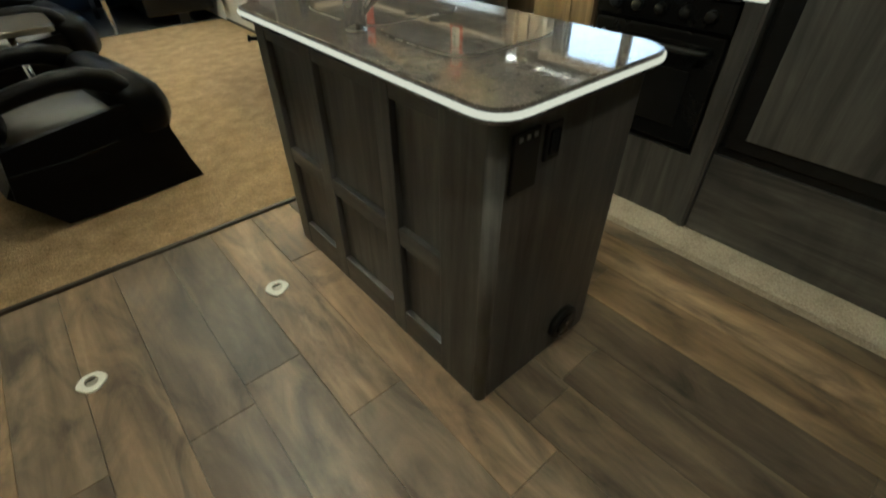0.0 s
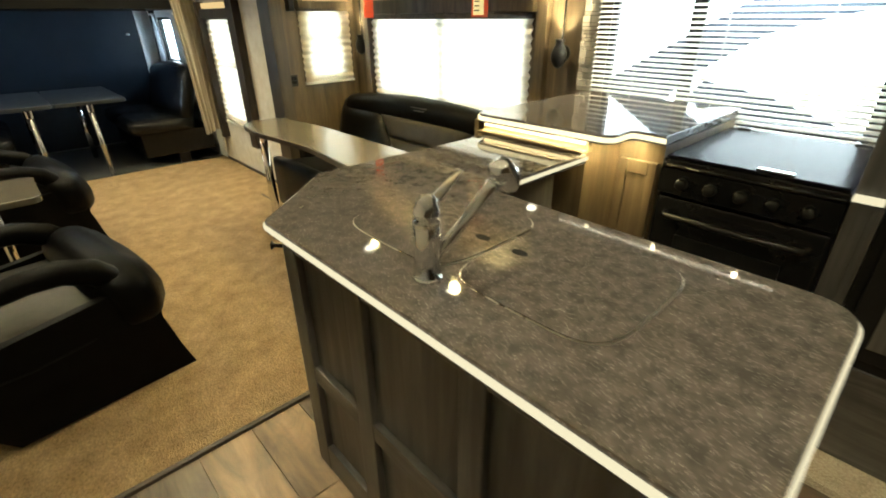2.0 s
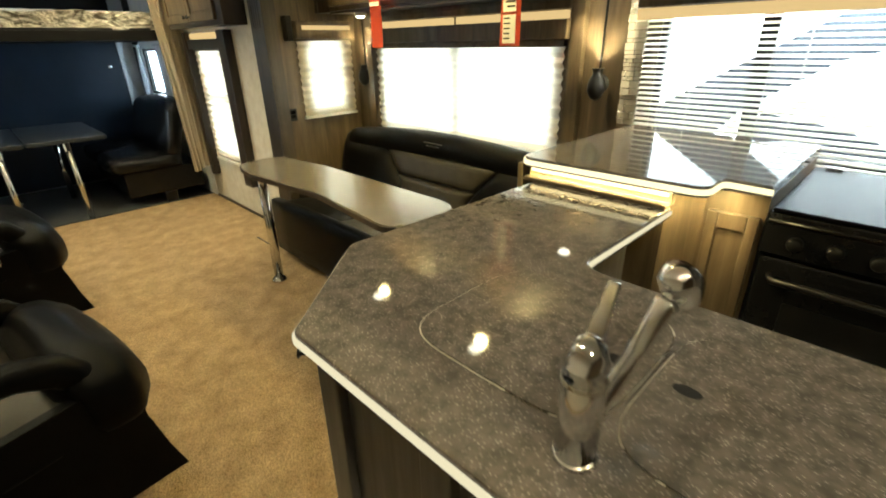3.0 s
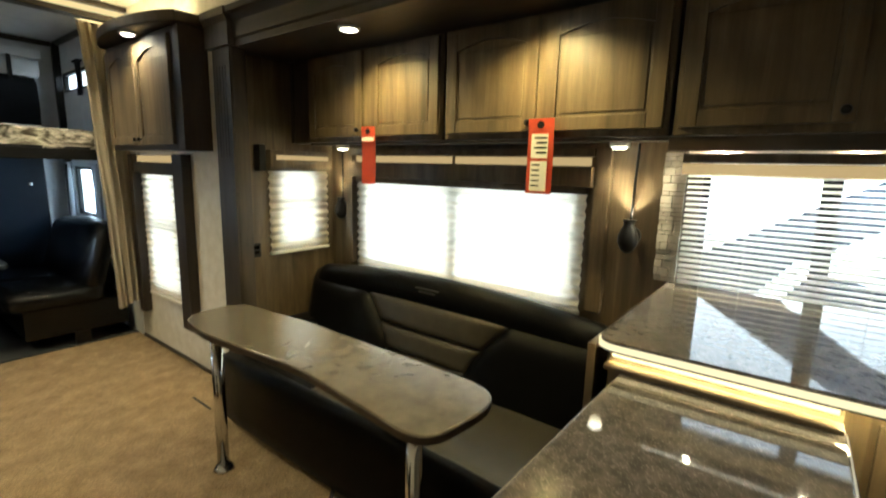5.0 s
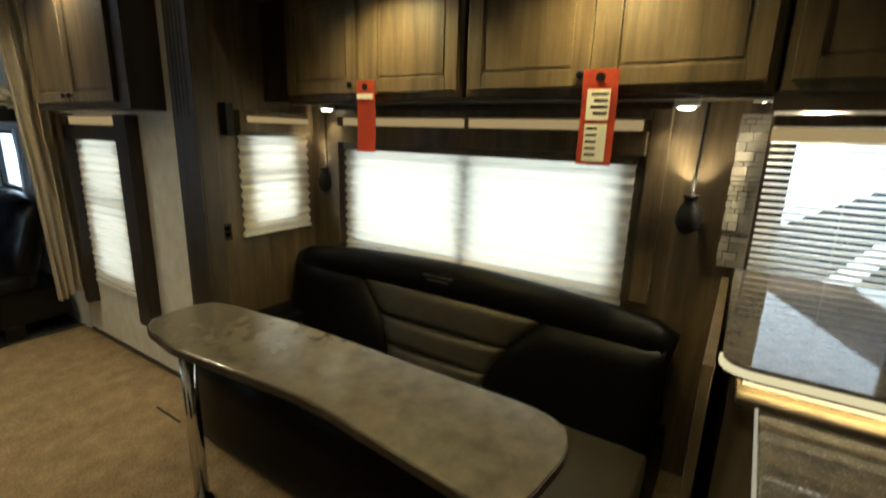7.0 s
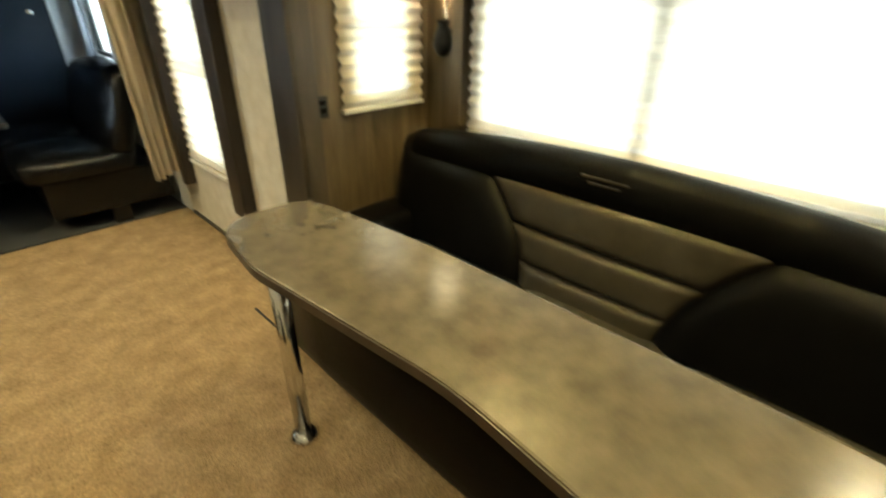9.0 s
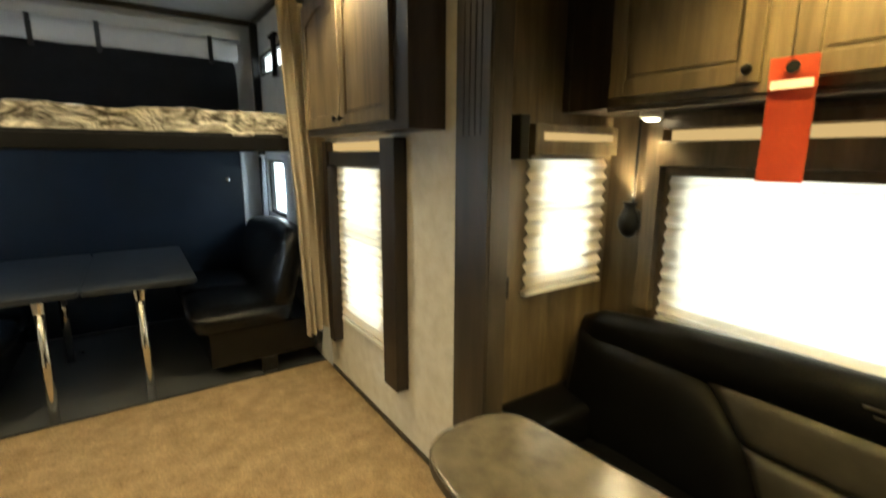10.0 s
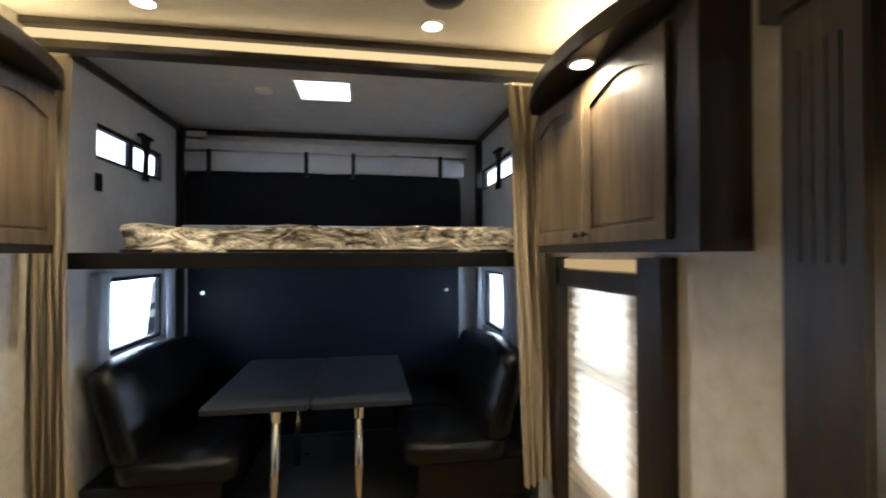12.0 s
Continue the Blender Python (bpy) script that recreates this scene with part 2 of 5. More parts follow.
STRIP = glow("warm_light_strip", (1.0, 0.70, 0.30), 0.95)
STRIP_BAR = glow("bar_light_strip", (1.0, 0.74, 0.34), 2.2)
# cream trims as glow: the light they catch is put in as emission
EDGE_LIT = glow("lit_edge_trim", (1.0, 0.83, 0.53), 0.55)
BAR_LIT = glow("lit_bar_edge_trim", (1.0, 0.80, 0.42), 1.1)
SKYLIGHT = glow("skylight_diffuser", (0.85, 0.93, 1.0), 3.0)

# dark speckled solid-surface worktop
GRANITE, n_, l_, b_ = material("speckled_grey_brown_worktop", 0.05)
v_ = coords(n_, l_, (1, 1, 1))
spk = n_.new("ShaderNodeTexVoronoi")
spk.inputs["Scale"].default_value = 170
l_.new(v_, spk.inputs["Vector"])
r_ = ramp(n_, [(0.0, (0.60, 0.57, 0.54)), (0.17, (0.235, 0.214, 0.200)), (0.38, (0.128, 0.115, 0.108))])
l_.new(spk.outputs["Distance"], r_.inputs[0])
cl_ = ramp(n_, [(0.35, (0.55, 0.55, 0.55)), (0.65, (1.0, 0.98, 0.95))])
l_.new(noise_node(n_, l_, v_, 38, 5), cl_.inputs[0])
l_.new(mix_color(n_, l_, 1.0, r_.outputs[0], cl_.outputs[0], "MULTIPLY"), b_.inputs["Base Color"])
bump(n_, l_, b_, noise_node(n_, l_, v_, 6, 2), 0.01, 0.002)

GARAGETOP = surface("dark_grey_table_laminate", (0.012, 0.015, 0.020), (0.024, 0.028, 0.034), 14, 0.5, 0, 120, 0.06, 0.08, 0.004, 0.4)
# dinette top: brown laminate with a satin sheen
TABLETOP = surface("brown_stone_laminate", (0.072, 0.062, 0.045), (0.122, 0.106, 0.079), 16, 0.24, 0, 150, 0.03, 0.03, 0.004, 0.6)
TABLETOP.node_tree.nodes["Principled BSDF"].inputs["Coat Weight"].default_value = 0.45
TABLETOP.node_tree.nodes["Principled BSDF"].inputs["Coat Roughness"].default_value = 0.20

# crumpled clear wrap over the mattress
WRAP, n_, l_, b_ = material("crumpled_plastic_wrap", 0.10)
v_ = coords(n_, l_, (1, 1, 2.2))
# pale and dark noise tones paint in the wrap's highlights and shaded folds
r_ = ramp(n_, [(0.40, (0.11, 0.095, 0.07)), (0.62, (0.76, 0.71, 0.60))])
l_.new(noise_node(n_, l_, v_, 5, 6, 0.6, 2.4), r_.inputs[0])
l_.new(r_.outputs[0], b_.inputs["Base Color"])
b_.inputs["Coat Weight"].default_value = 1.0
b_.inputs["Coat Roughness"].default_value = 0.05
bump(n_, l_, b_, noise_node(n_, l_, v_, 4, 4, 0.5, 3.2), 1.0, 0.08)

GLASS, n_, l_, b_ = material("window_glass", 0.02)
b_.inputs["Base Color"].default_value = (0.9, 0.95, 0.95, 1)
b_.inputs["Transmission Weight"].default_value, b_.inputs["IOR"].default_value = 1.0, 1.2


# ---- building helpers ----
ORIGIN = {}


def part(name, bm, mat, parent=None, label="", smooth=False):
    """Links a bmesh as one mesh object, under a thing or a part when given."""
    root = parent
    while root is not None and root.parent is not None:
        root = root.parent
    if root is not None and root.name in ORIGIN:
        bmesh.ops.translate(bm, verts=bm.verts, vec=-Vector(ORIGIN[root.name]))
    bmesh.ops.recalc_face_normals(bm, faces=bm.faces)
    me = bpy.data.meshes.new(name)
    bm.to_mesh(me)
    bm.free()
    me.materials.append(mat)
    if smooth:
        for p in me.polygons:
            p.use_smooth = True
    ob = new(name, me)
    if parent is not None:
        ob.parent = parent
    if label:
        tagged(ob, label)
    return ob


def thing(name, at, label, category, group="", kind=""):
    ob = new(name)
    ob.empty_display_size = 0.05
    ob.location = at
    ORIGIN[ob.name] = tuple(at)
    return tagged(ob, label, category, group, kind)


def B(*boxes, bevel=0.0, seg=2):
    """A bmesh of boxes (x0, x1, y0, y1, z0, z1), edges eased."""
    out = bmesh.new()
    for x0, x1, y0, y1, z0, z1 in boxes:
        k = bmesh.new()
        bmesh.ops.create_cube(k, size=1.0, matrix=Matrix.LocRotScale(((x0 + x1) / 2, (y0 + y1) / 2, (z0 + z1) / 2), None, (x1 - x0, y1 - y0, z1 - z0)))
        if bevel:
            bmesh.ops.bevel(k, geom=k.edges[:], offset=bevel, segments=seg, affect="EDGES", profile=0.6)
        merge(out, k)
    return out


def merge(a, b):
    me = bpy.data.meshes.new("tmp")
    b.to_mesh(me)
    b.free()
    a.from_mesh(me)
    bpy.data.meshes.remove(me)
    return a


def rounded(points, steps=6):
    """A plan outline from (x, y, radius) corners."""
    out, k = [], len(points)
    for i in range(k):
        p, r = Vector(points[i][:2]), points[i][2]
        a, c = (Vector(points[i - 1][:2]) - p), (Vector(points[(i + 1) % k][:2]) - p)
        if r <= 0:
            out.append(p)
            continue
        a.normalize()
        c.normalize()
        ang = a.angle(c)
        d = min(r / math.tan(ang / 2), 2 * r)
        q0, q1 = p + a * d, p + c * d
        for s in range(steps + 1):
            t = s / steps
            out.append(q0 * (1 - t) ** 2 + p * 2 * t * (1 - t) + q1 * t ** 2)
    return out


def slab(outline, z0, z1, ease=0.0):
    """A flat plate over a plan outline."""
    bm = bmesh.new()
    vs = [bm.verts.new((p[0], p[1], z0)) for p in outline]
    f = bm.faces.new(vs)
    r = bmesh.ops.extrude_face_region(bm, geom=[f])
    top = [g for g in r["geom"] if isinstance(g, bmesh.types.BMVert)]
    bmesh.ops.translate(bm, verts=top, vec=(0, 0, z1 - z0))
    if ease:
        ed = [e for e in bm.edges if abs(e.verts[0].co.z - e.verts[1].co.z) < 1e-6]
        bmesh.ops.bevel(bm, geom=ed, offset=ease, segments=2, affect="EDGES", profile=0.6)
    return bm


def tube(points, radius, sides=10):
    """A round bar along points; radius may be one value per point."""
    bm = bmesh.new()
    pts = [Vector(p) for p in points]
    rings = []
    for i, p in enumerate(pts):
        d = (pts[min(i + 1, len(pts) - 1)] - pts[max(i - 1, 0)]).normalized()
        q = d.to_track_quat("Z", "Y")
        r = radius[i] if isinstance(radius, (list, tuple)) else radius
        rings.append([bm.verts.new(p + q @ Vector((math.cos(a) * r, math.sin(a) * r, 0))) for a in [2 * math.pi * k / sides for k in range(sides)]])
    for a, b in zip(rings, rings[1:]):
        for k in range(sides):
            bm.faces.new((a[k], a[(k + 1) % sides], b[(k + 1) % sides], b[k]))
    bm.faces.new(rings[0][::-1])
    bm.faces.new(rings[-1])
    return bm


def extrude_profile(profile, axis, a, b):
    """A closed (u, v) profile drawn along an axis: along y it lies in x, z; along x in y, z."""
    bm = bmesh.new()
    def at(u, v, w):
        return (u, w, v) if axis == "y" else (w, u, v)
    r0 = [bm.verts.new(at(u, v, a)) for u, v in profile]
    r1 = [bm.verts.new(at(u, v, b)) for u, v in profile]
    k = len(profile)
    for i in range(k):
        bm.faces.new((r0[i], r0[(i + 1) % k], r1[(i + 1) % k], r1[i]))
    bm.faces.new(r0[::-1])
    bm.faces.new(r1)
    return bm


def cushion(x0, x1, y0, y1, z0, z1, soft=0.04, puff=0.02):
    """A stuffed block: rounded edges and swollen faces."""
    bm = bmesh.new()
    bmesh.ops.create_cube(bm, size=1.0)
    bmesh.ops.subdivide_edges(bm, edges=bm.edges[:], cuts=7, use_grid_fill=True)
    hx, hy, hz = (x1 - x0) / 2, (y1 - y0) / 2, (z1 - z0) / 2
    for v in bm.verts:
        u = v.co * 2
        p = Vector((u.x * hx, u.y * hy, u.z * hz))
        core = Vector((max(-hx + soft, min(hx - soft, p.x)), max(-hy + soft, min(hy - soft, p.y)), max(-hz + soft, min(hz - soft, p.z))))
        d = p - core
        if d.length > soft:
            p = core + d.normalized() * soft
        f = (1 - u.x ** 2) * (1 - u.y ** 2) if abs(u.z) > 0.99 else (1 - u.y ** 2) * (1 - u.z ** 2) if abs(u.x) > 0.99 else (1 - u.x ** 2) * (1 - u.z ** 2) if abs(u.y) > 0.99 else 0
        n = Vector((u.x if abs(u.x) > 0.99 else 0, u.y if abs(u.y) > 0.99 else 0, u.z if abs(u.z) > 0.99 else 0))
        p += n * f * puff
        v.co = p + Vector(((x0 + x1) / 2, (y0 + y1) / 2, (z0 + z1) / 2))
    return bm


def structure(name, bm, mat, label, category, smooth=False):
    return tagged(part(name, bm, mat, smooth=smooth), label, category, kind="structure")


def pierced(axis, t0, t1, a0, a1, z0, z1, holes):
    """A wall along y (axis 'x') or along x (axis 'y') with openings (a0, a1, z0, z1)."""
    cuts_a = sorted({a0, a1, *[h[0] for h in holes], *[h[1] for h in holes]})
    boxes = []
    for p, q in zip(cuts_a, cuts_a[1:]):
        mid = (p + q) / 2
        zs = z0
        for h in sorted([h for h in holes if h[0] < mid < h[1]], key=lambda h: h[2]):
            boxes.append((p, q, zs, h[2]))
            zs = h[3]
        boxes.append((p, q, zs, z1))
    return B(*[(t0, t1, p, q, u, v) if axis == "x" else (p, q, t0, t1, u, v) for p, q, u, v in boxes if v - u > 1e-4])


# ---- shell ----
BW = (2.19, 3.71, 0.80, 1.38)        # sofa window: y0, y1, z0, z1
KW = (0.52, 1.68, 0.92, 1.54)        # kitchen window
EW = (2.09, 2.42, 0.92, 1.44)        # end window: x0, x1
RW = (4.79, 5.29, 0.48, 1.42)        # window in the main wall
GLU, GLL = (6.02, 6.88, 2.06, 2.27), (6.07, 6.90, 0.93, 1.39)
GRU, GRL = (6.29, 7.15, 2.08, 2.27), (6.37, 7.08, 0.92, 1.39)

structure("floor", B((XL - 0.1, XR + 0.1, YF, YR, -0.08, -0.012)), RUBBER, "plain dark subfloor under planks and carpet", "floor")
structure("floor_carpet", B((XL, XR, CARPET_Y, GARAGE_Y, -0.012, 0.004)), CARPET, "tan cut-pile carpet over the lounge floor", "carpet")
structure("floor_garage", B((XL, XR, GARAGE_Y, YR, -0.012, 0.0)), RUBBER, "dark grey rubber floor of the rear garage", "floor")
structure("carpet_trim", B((XL, 1.68, CARPET_Y - 0.022, CARPET_Y, -0.010, 0.012), bevel=0.004), DARKWOOD, "dark brown strip between planks and carpet", "trim")
structure("garage_trim", B((XL, XR, GARAGE_Y - 0.012, GARAGE_Y + 0.012, 0.0, 0.008), bevel=0.003), BLACK, "dark strip between carpet and rubber floor", "trim")
structure("slide_floor", extrude_profile([(1.672, -0.01), (1.682, 0.022), (1.80, 0.05), (SX, 0.05), (SX, -0.01)], "y", SY0, 1.80), LIPCARPET, "pale carpeted lip of the slide-out floor", "floor")
structure("slide_floor_lounge", B((1.80, SX, 1.80, SY1, -0.02, 0.05)), CARPET, "carpeted slide-out floor under the sofa", "floor")
structure("wall_west", pierced("x", XL - 0.06, XL, YF, YR, 0, H, [GLU, GLL]), WALLPAPER, "cream mottled wall of the trailer", "wall")
structure("wall_east", pierced("x", XR, XR + 0.06, SY1 + 0.12, YR, 0, H, [RW, GRU, GRL]), WALLPAPER, "cream mottled wall with a tall window", "wall")
structure("wall_east_upper", B((XR, XR + 0.06, YF, SY1 + 0.12, SZ + 0.17, H)), WALLPAPER, "cream wall above the slide-out", "wall")
structure("wall_east_front", B((XR, XR + 0.06, YF, SY0, 0, SZ + 0.17)), WALLPAPER, "cream wall beside the slide-out", "wall")
structure("wall_south", B((XL - 0.06, XR + 0.06, YF - 0.06, YF, 0, H)), WOOD, "grey-brown wood panel wall", "wall")
structure("wall_north", B((XL - 0.06, XR + 0.06, YR, YR + 0.06, 0, H)), GARAGE_WALL, "pale grey rear wall round the ramp door", "wall")
structure("ceiling", B((XL - 0.06, XR + 0.06, YF, 5.50, H, H + 0.05)), CEILING, "off-white flat lounge ceiling", "ceiling")
structure("ceiling_garage", B((XL - 0.06, 0.36, 5.50, YR + 0.06, H, H + 0.05), (0.68, XR + 0.06, 5.50, YR + 0.06, H, H + 0.05), (0.36, 0.68, 5.50, 5.98, H, H + 0.05), (0.36, 0.68, 6.32, YR + 0.06, H, H + 0.05)), GARAGE_WALL, "pale grey garage ceiling with a skylight", "ceiling")
structure("slide_wall_east", pierced("x", SX, SX + 0.06, SY0, SY1 + 0.06, 0, SZ + 0.1, [BW, KW]), WOOD, "wood panelled slide-out wall with two windows", "wall")
structure("slide_wall_north", pierced("y", SY1, SY1 + 0.06, XR + 0.02, SX, 0, SZ + 0.1, [EW]), WOOD, "wood panelled slide-out end wall with a window", "wall")
structure("slide_wall_south", B((XR, SX, SY0 - 0.06, SY0, 0, SZ + 0.1)), WOOD, "wood panelled slide-out end wall", "wall")
structure("slide_soffit", B((XR + 0.01, SX, SY0, SY1, SZ, SZ + 0.06)), DARKWOOD_Y, "dark wood soffit over the slide-out", "ceiling")

# pale wallboard inside the garage, upright corner posts and trims
structure("garage_lining_west", pierced("x", XL, XL + 0.004, 5.62, YR, 0.002, H - 0.002, [GLU, GLL]), GARAGE_WALL, "pale grey wallboard of the garage", "wall")
structure("garage_lining_east", pierced("x", XR - 0.004, XR, 5.62, YR, 0.002, H - 0.002, [GRU, GRL]), GARAGE_WALL, "pale grey wallboard of the garage", "wall")
structure("garage_corner_trim_west", B((XL + 0.004, XL + 0.06, YR - 0.14, YR - 0.09, 0, H - 0.03), bevel=0.004), BLACK, "black upright track of the bed lift", "trim")
structure("garage_corner_trim_east", B((XR - 0.06, XR - 0.004, YR - 0.14, YR - 0.09, 0, H - 0.03), bevel=0.004), BLACK, "black upright track of the bed lift", "trim")
for nm, x0, x1 in (("west", XL + 0.004, XL + 0.035), ("east", XR - 0.035, XR - 0.004)):
    structure("garage_ceiling_trim_" + nm, B((x0, x1, 5.62, YR - 0.03, H - 0.045, H - 0.002), bevel=0.005), DARKWOOD_Y, "dark trim between garage wall and ceiling", "trim")
structure("garage_ceiling_trim_north", B((XL + 0.036, XR - 0.036, YR - 0.03, YR - 0.002, H - 0.045, H - 0.002), bevel=0.005), DARKWOOD, "dark trim between rear wall and ceiling", "trim")
structure("baseboard", B((XR - 0.012, XR, 4.20, 5.60, 0.004, 0.03), bevel=0.003), DARKWOOD_Y, "thin dark strip along the wall foot", "trim")

# slide-out surround: fluted post with its cap, fascia beam with a crown
post = thing("slide_post", (1.80, 4.11, 0), "grey-brown fluted wood post at the slide-out", "post", kind="structure")
part("shaft", B((1.765, 1.80, 3.945, 4.135, 0.004, 2.10), (1.775, 1.86, 3.940, 3.955, 0.004, 2.10), bevel=0.003), POSTWOOD, post)
for k in range(4):
    part("flute", B((1.7615, 1.7648, 3.988 + k * 0.032, 4.000 + k * 0.032, 1.50, 2.0), bevel=0.002), POSTWOOD, post)
part("cap", extrude_profile([(1.81, 2.10), (1.745, 2.10), (1.745, 2.22), (1.725, 2.25), (1.725, 2.29), (1.81, 2.29)], "y", 3.915, 4.175), POSTWOOD, post)
structure("slide_fascia", extrude_profile([(1.83, SZ - 0.005), (1.785, SZ - 0.005), (1.785, SZ + 0.03), (1.775, SZ + 0.04), (1.775, SZ + 0.12), (1.755, SZ + 0.15), (1.735, SZ + 0.16), (1.735, SZ + 0.19), (1.83, SZ + 0.19)], "y", SY0, 3.913), DARKWOOD_Y, "dark wood fascia beam with a crown moulding", "trim")

# light beam between lounge and garage
beam = thing("ceiling_light_beam", (0.55, 5.50, H), "dark wood ceiling beam with a warm light strip", "beam", kind="structure")
part("top_rail", B((XL, XR, 5.42, 5.46, H - 0.035, H - 0.002), bevel=0.004), DARKWOOD, beam)
part("light_strip", B((XL, XR, 5.455, 5.475, H - 0.075, H - 0.038), bevel=0.003), STRIP, beam, "glowing warm light strip")
part("bottom_rail", B((XL, XR, 5.46, 5.56, H - 0.115, H - 0.078), bevel=0.005), DARKWOOD, beam)

# vinyl planks

plank_holder = thing("plank_floor", (0.5, 0.2, 0), "oak-look vinyl planks in mixed brown tones", "floor", kind="structure")
rng = random.Random(4)
for k in range(13):
    w = 0.19
    x0 = XL + k * w
    y = YF - rng.random() * 0.9
    while y < CARPET_Y - 0.03:
        y1 = min(y + 1.22, CARPET_Y - 0.023)
        y0 = max(y, YF)
        x1 = min(x0 + w, 1.675)
        if y1 - y0 > 0.03:
            part("plank", B((x0 + 0.0008, x1 - 0.0008, y0 + 0.0008, y1 - 0.0008, -0.012, 0.0), bevel=0.0012, seg=1), PLANK, plank_holder)
        y += 1.22


# ---- windows ----
def window_unit(name, M, w, h, label, mullion=True, at=0.5):
    """A framed window in a wall; local x across, z up, the room on the -y side. M sets its lower corner."""
    holder = tagged(new(name), label, "window", kind="structure")
    ORIGIN[holder.name] = (0, 0, 0)
    f = 0.028
    bars = [(0, f, 0.01, 0.05, 0, h), (w - f, w, 0.01, 0.05, 0, h), (f, w - f, 0.01, 0.05, 0, f), (f, w - f, 0.01, 0.05, h - f, h)]
    part("window_frame", B(*bars, bevel=0.004), BLACK, holder)
    if mullion:
        part("mullion", B((w * at - 0.03, w * at + 0.03, 0.015, 0.045, f, h - f), bevel=0.003), BLACK, holder)
    if not mullion and h > 0.5:
        part("meeting_rail", B((f, w - f, 0.015, 0.045, h * 0.54, h * 0.54 + 0.03), bevel=0.003), BLACK, holder)
    g = part("pane", B((f, w - f, 0.028, 0.032, f, h - f)), GLASS, holder)
    g.visible_shadow = False
    holder.matrix_basis = M
    return holder


def pleated_shade(M, w, h, label, pitch=0.05):
    """A pleated shade with a head rail and a bottom rail; the room on the -y side."""
    holder = tagged(new("pleated_shade"), label, "window shade", "pleated window shades")
    ORIGIN[holder.name] = (0, 0, 0)
    bm = bmesh.new()
    k = int(h / pitch) * 2
    rows = []
    for i in range(k + 1):
        y = -0.022 if i % 2 else 0.0
        sag = 0.0015 * math.sin(i * 1.7)
        rows.append([bm.verts.new((x, y + sag, h - h * i / k)) for x in (0.004, w / 2, w - 0.004)])
    for a, b in zip(rows, rows[1:]):
        for j in range(2):
            bm.faces.new((a[j], a[j + 1], b[j + 1], b[j]))
    part("pleats", bm, SHADE, holder, "translucent cream pleated cloth")
    part("head_rail", B((0, w, -0.028, 0.004, h, h + 0.032), bevel=0.004), WOOD_Y, holder)
    part("bottom_rail", B((0, w, -0.022, 0.002, -0.02, 0.0), bevel=0.004), SLAT, holder, "ivory bottom rail")
    holder.matrix_basis = M
    return holder


EAST = -90   # room on the -x side
window_unit("window_1", pose(SX, BW[1], BW[2], 0, 0, EAST), BW[1] - BW[0], BW[3] - BW[2], "wide black-framed window behind the sofa")
window_unit("window_2", pose(SX, KW[1], KW[2], 0, 0, EAST), KW[1] - KW[0], KW[3] - KW[2], "black-framed kitchen window above the stove", True, 0.36)
window_unit("window_3", pose(EW[0], SY1, EW[2]), EW[1] - EW[0], EW[3] - EW[2], "small black-framed window in the end wall", False)
window_unit("window_4", pose(XR, RW[1], RW[2], 0, 0, EAST), RW[1] - RW[0], RW[3] - RW[2], "tall black-framed window in the cream wall", False)
window_unit("window_5", pose(XR, GRL[1], GRL[2], 0, 0, EAST), GRL[1] - GRL[0], GRL[3] - GRL[2], "black-framed garage window", False)
window_unit("window_6", pose(XR, GRU[1], GRU[2], 0, 0, EAST), GRU[1] - GRU[0], GRU[3] - GRU[2], "narrow black-framed high garage window")
window_unit("window_7", pose(XL, GLL[0], GLL[2], 0, 0, 90), GLL[1] - GLL[0], GLL[3] - GLL[2], "black-framed garage window", False)
window_unit("window_8", pose(XL, GLU[0], GLU[2], 0, 0, 90), GLU[1] - GLU[0], GLU[3] - GLU[2], "narrow black-framed high garage window")

pleated_shade(pose(SX - 0.012, 3.755, 0.785, 0, 0, EAST), 1.605, 0.575, "wide cream pleated shade lowered over the sofa window")
pleated_shade(pose(2.025, SY1 - 0.012, 0.90), 0.465, 0.52, "cream pleated shade lowered over the small window")
pleated_shade(pose(XR - 0.012, 5.335, 0.455, 0, 0, EAST), 0.59, 0.91, "cream pleated shade lowered over the tall window")

# valance boxes and side boards of the window trims
def window_valance(label, boxes, slots, mat=WOOD):
    v = thing("window_valance", (boxes[0][0], boxes[0][2], boxes[0][4]), label, "valance", "wooden window valances")
    for b in boxes:
        part("board", B(b, bevel=0.004), mat, v)
    for b in slots:
        part("lit_slot", B(b, bevel=0.002), SLOT_LIT, v, "tan slot, its lamplight put in as glow")
    return v


# valance slots are no lamps: the lamplight on them is put in as emission
SLOT_LIT = glow("lit_slot_glow", (1.0, 0.66, 0.28), 0.5)
window_valance("grey-brown wood valance above the sofa window", [(2.47, 2.55, 2.12, 3.785, 1.396, 1.488), (2.50, 2.55, 2.12, 3.785, 1.536, 1.575), (2.505, 2.55, 2.045, 2.118, 0.80, 1.575), (2.505, 2.55, 3.787, 3.85, 0.80, 1.575)], [(2.52, 2.549, 2.15, 2.93, 1.492, 1.532), (2.52, 2.549, 2.97, 3.76, 1.492, 1.532)])
window_valance("grey-brown wood valance above the small window", [(2.02, 2.50, 3.985, 4.05, 1.435, 1.55)], [(2.06, 2.46, 3.978, 3.984, 1.49, 1.52)])
window_valance("dark wood valance and side boards of the tall window", [(1.745, 1.80, 4.72, 5.39, 1.378, 1.45), (1.735, 1.80, 4.56, 4.70, 0.30, 1.51), (1.735, 1.80, 5.40, 5.47, 0.27, 1.51)], [(1.77, 1.799, 4.73, 5.38, 1.455, 1.50)], DARKWOOD)

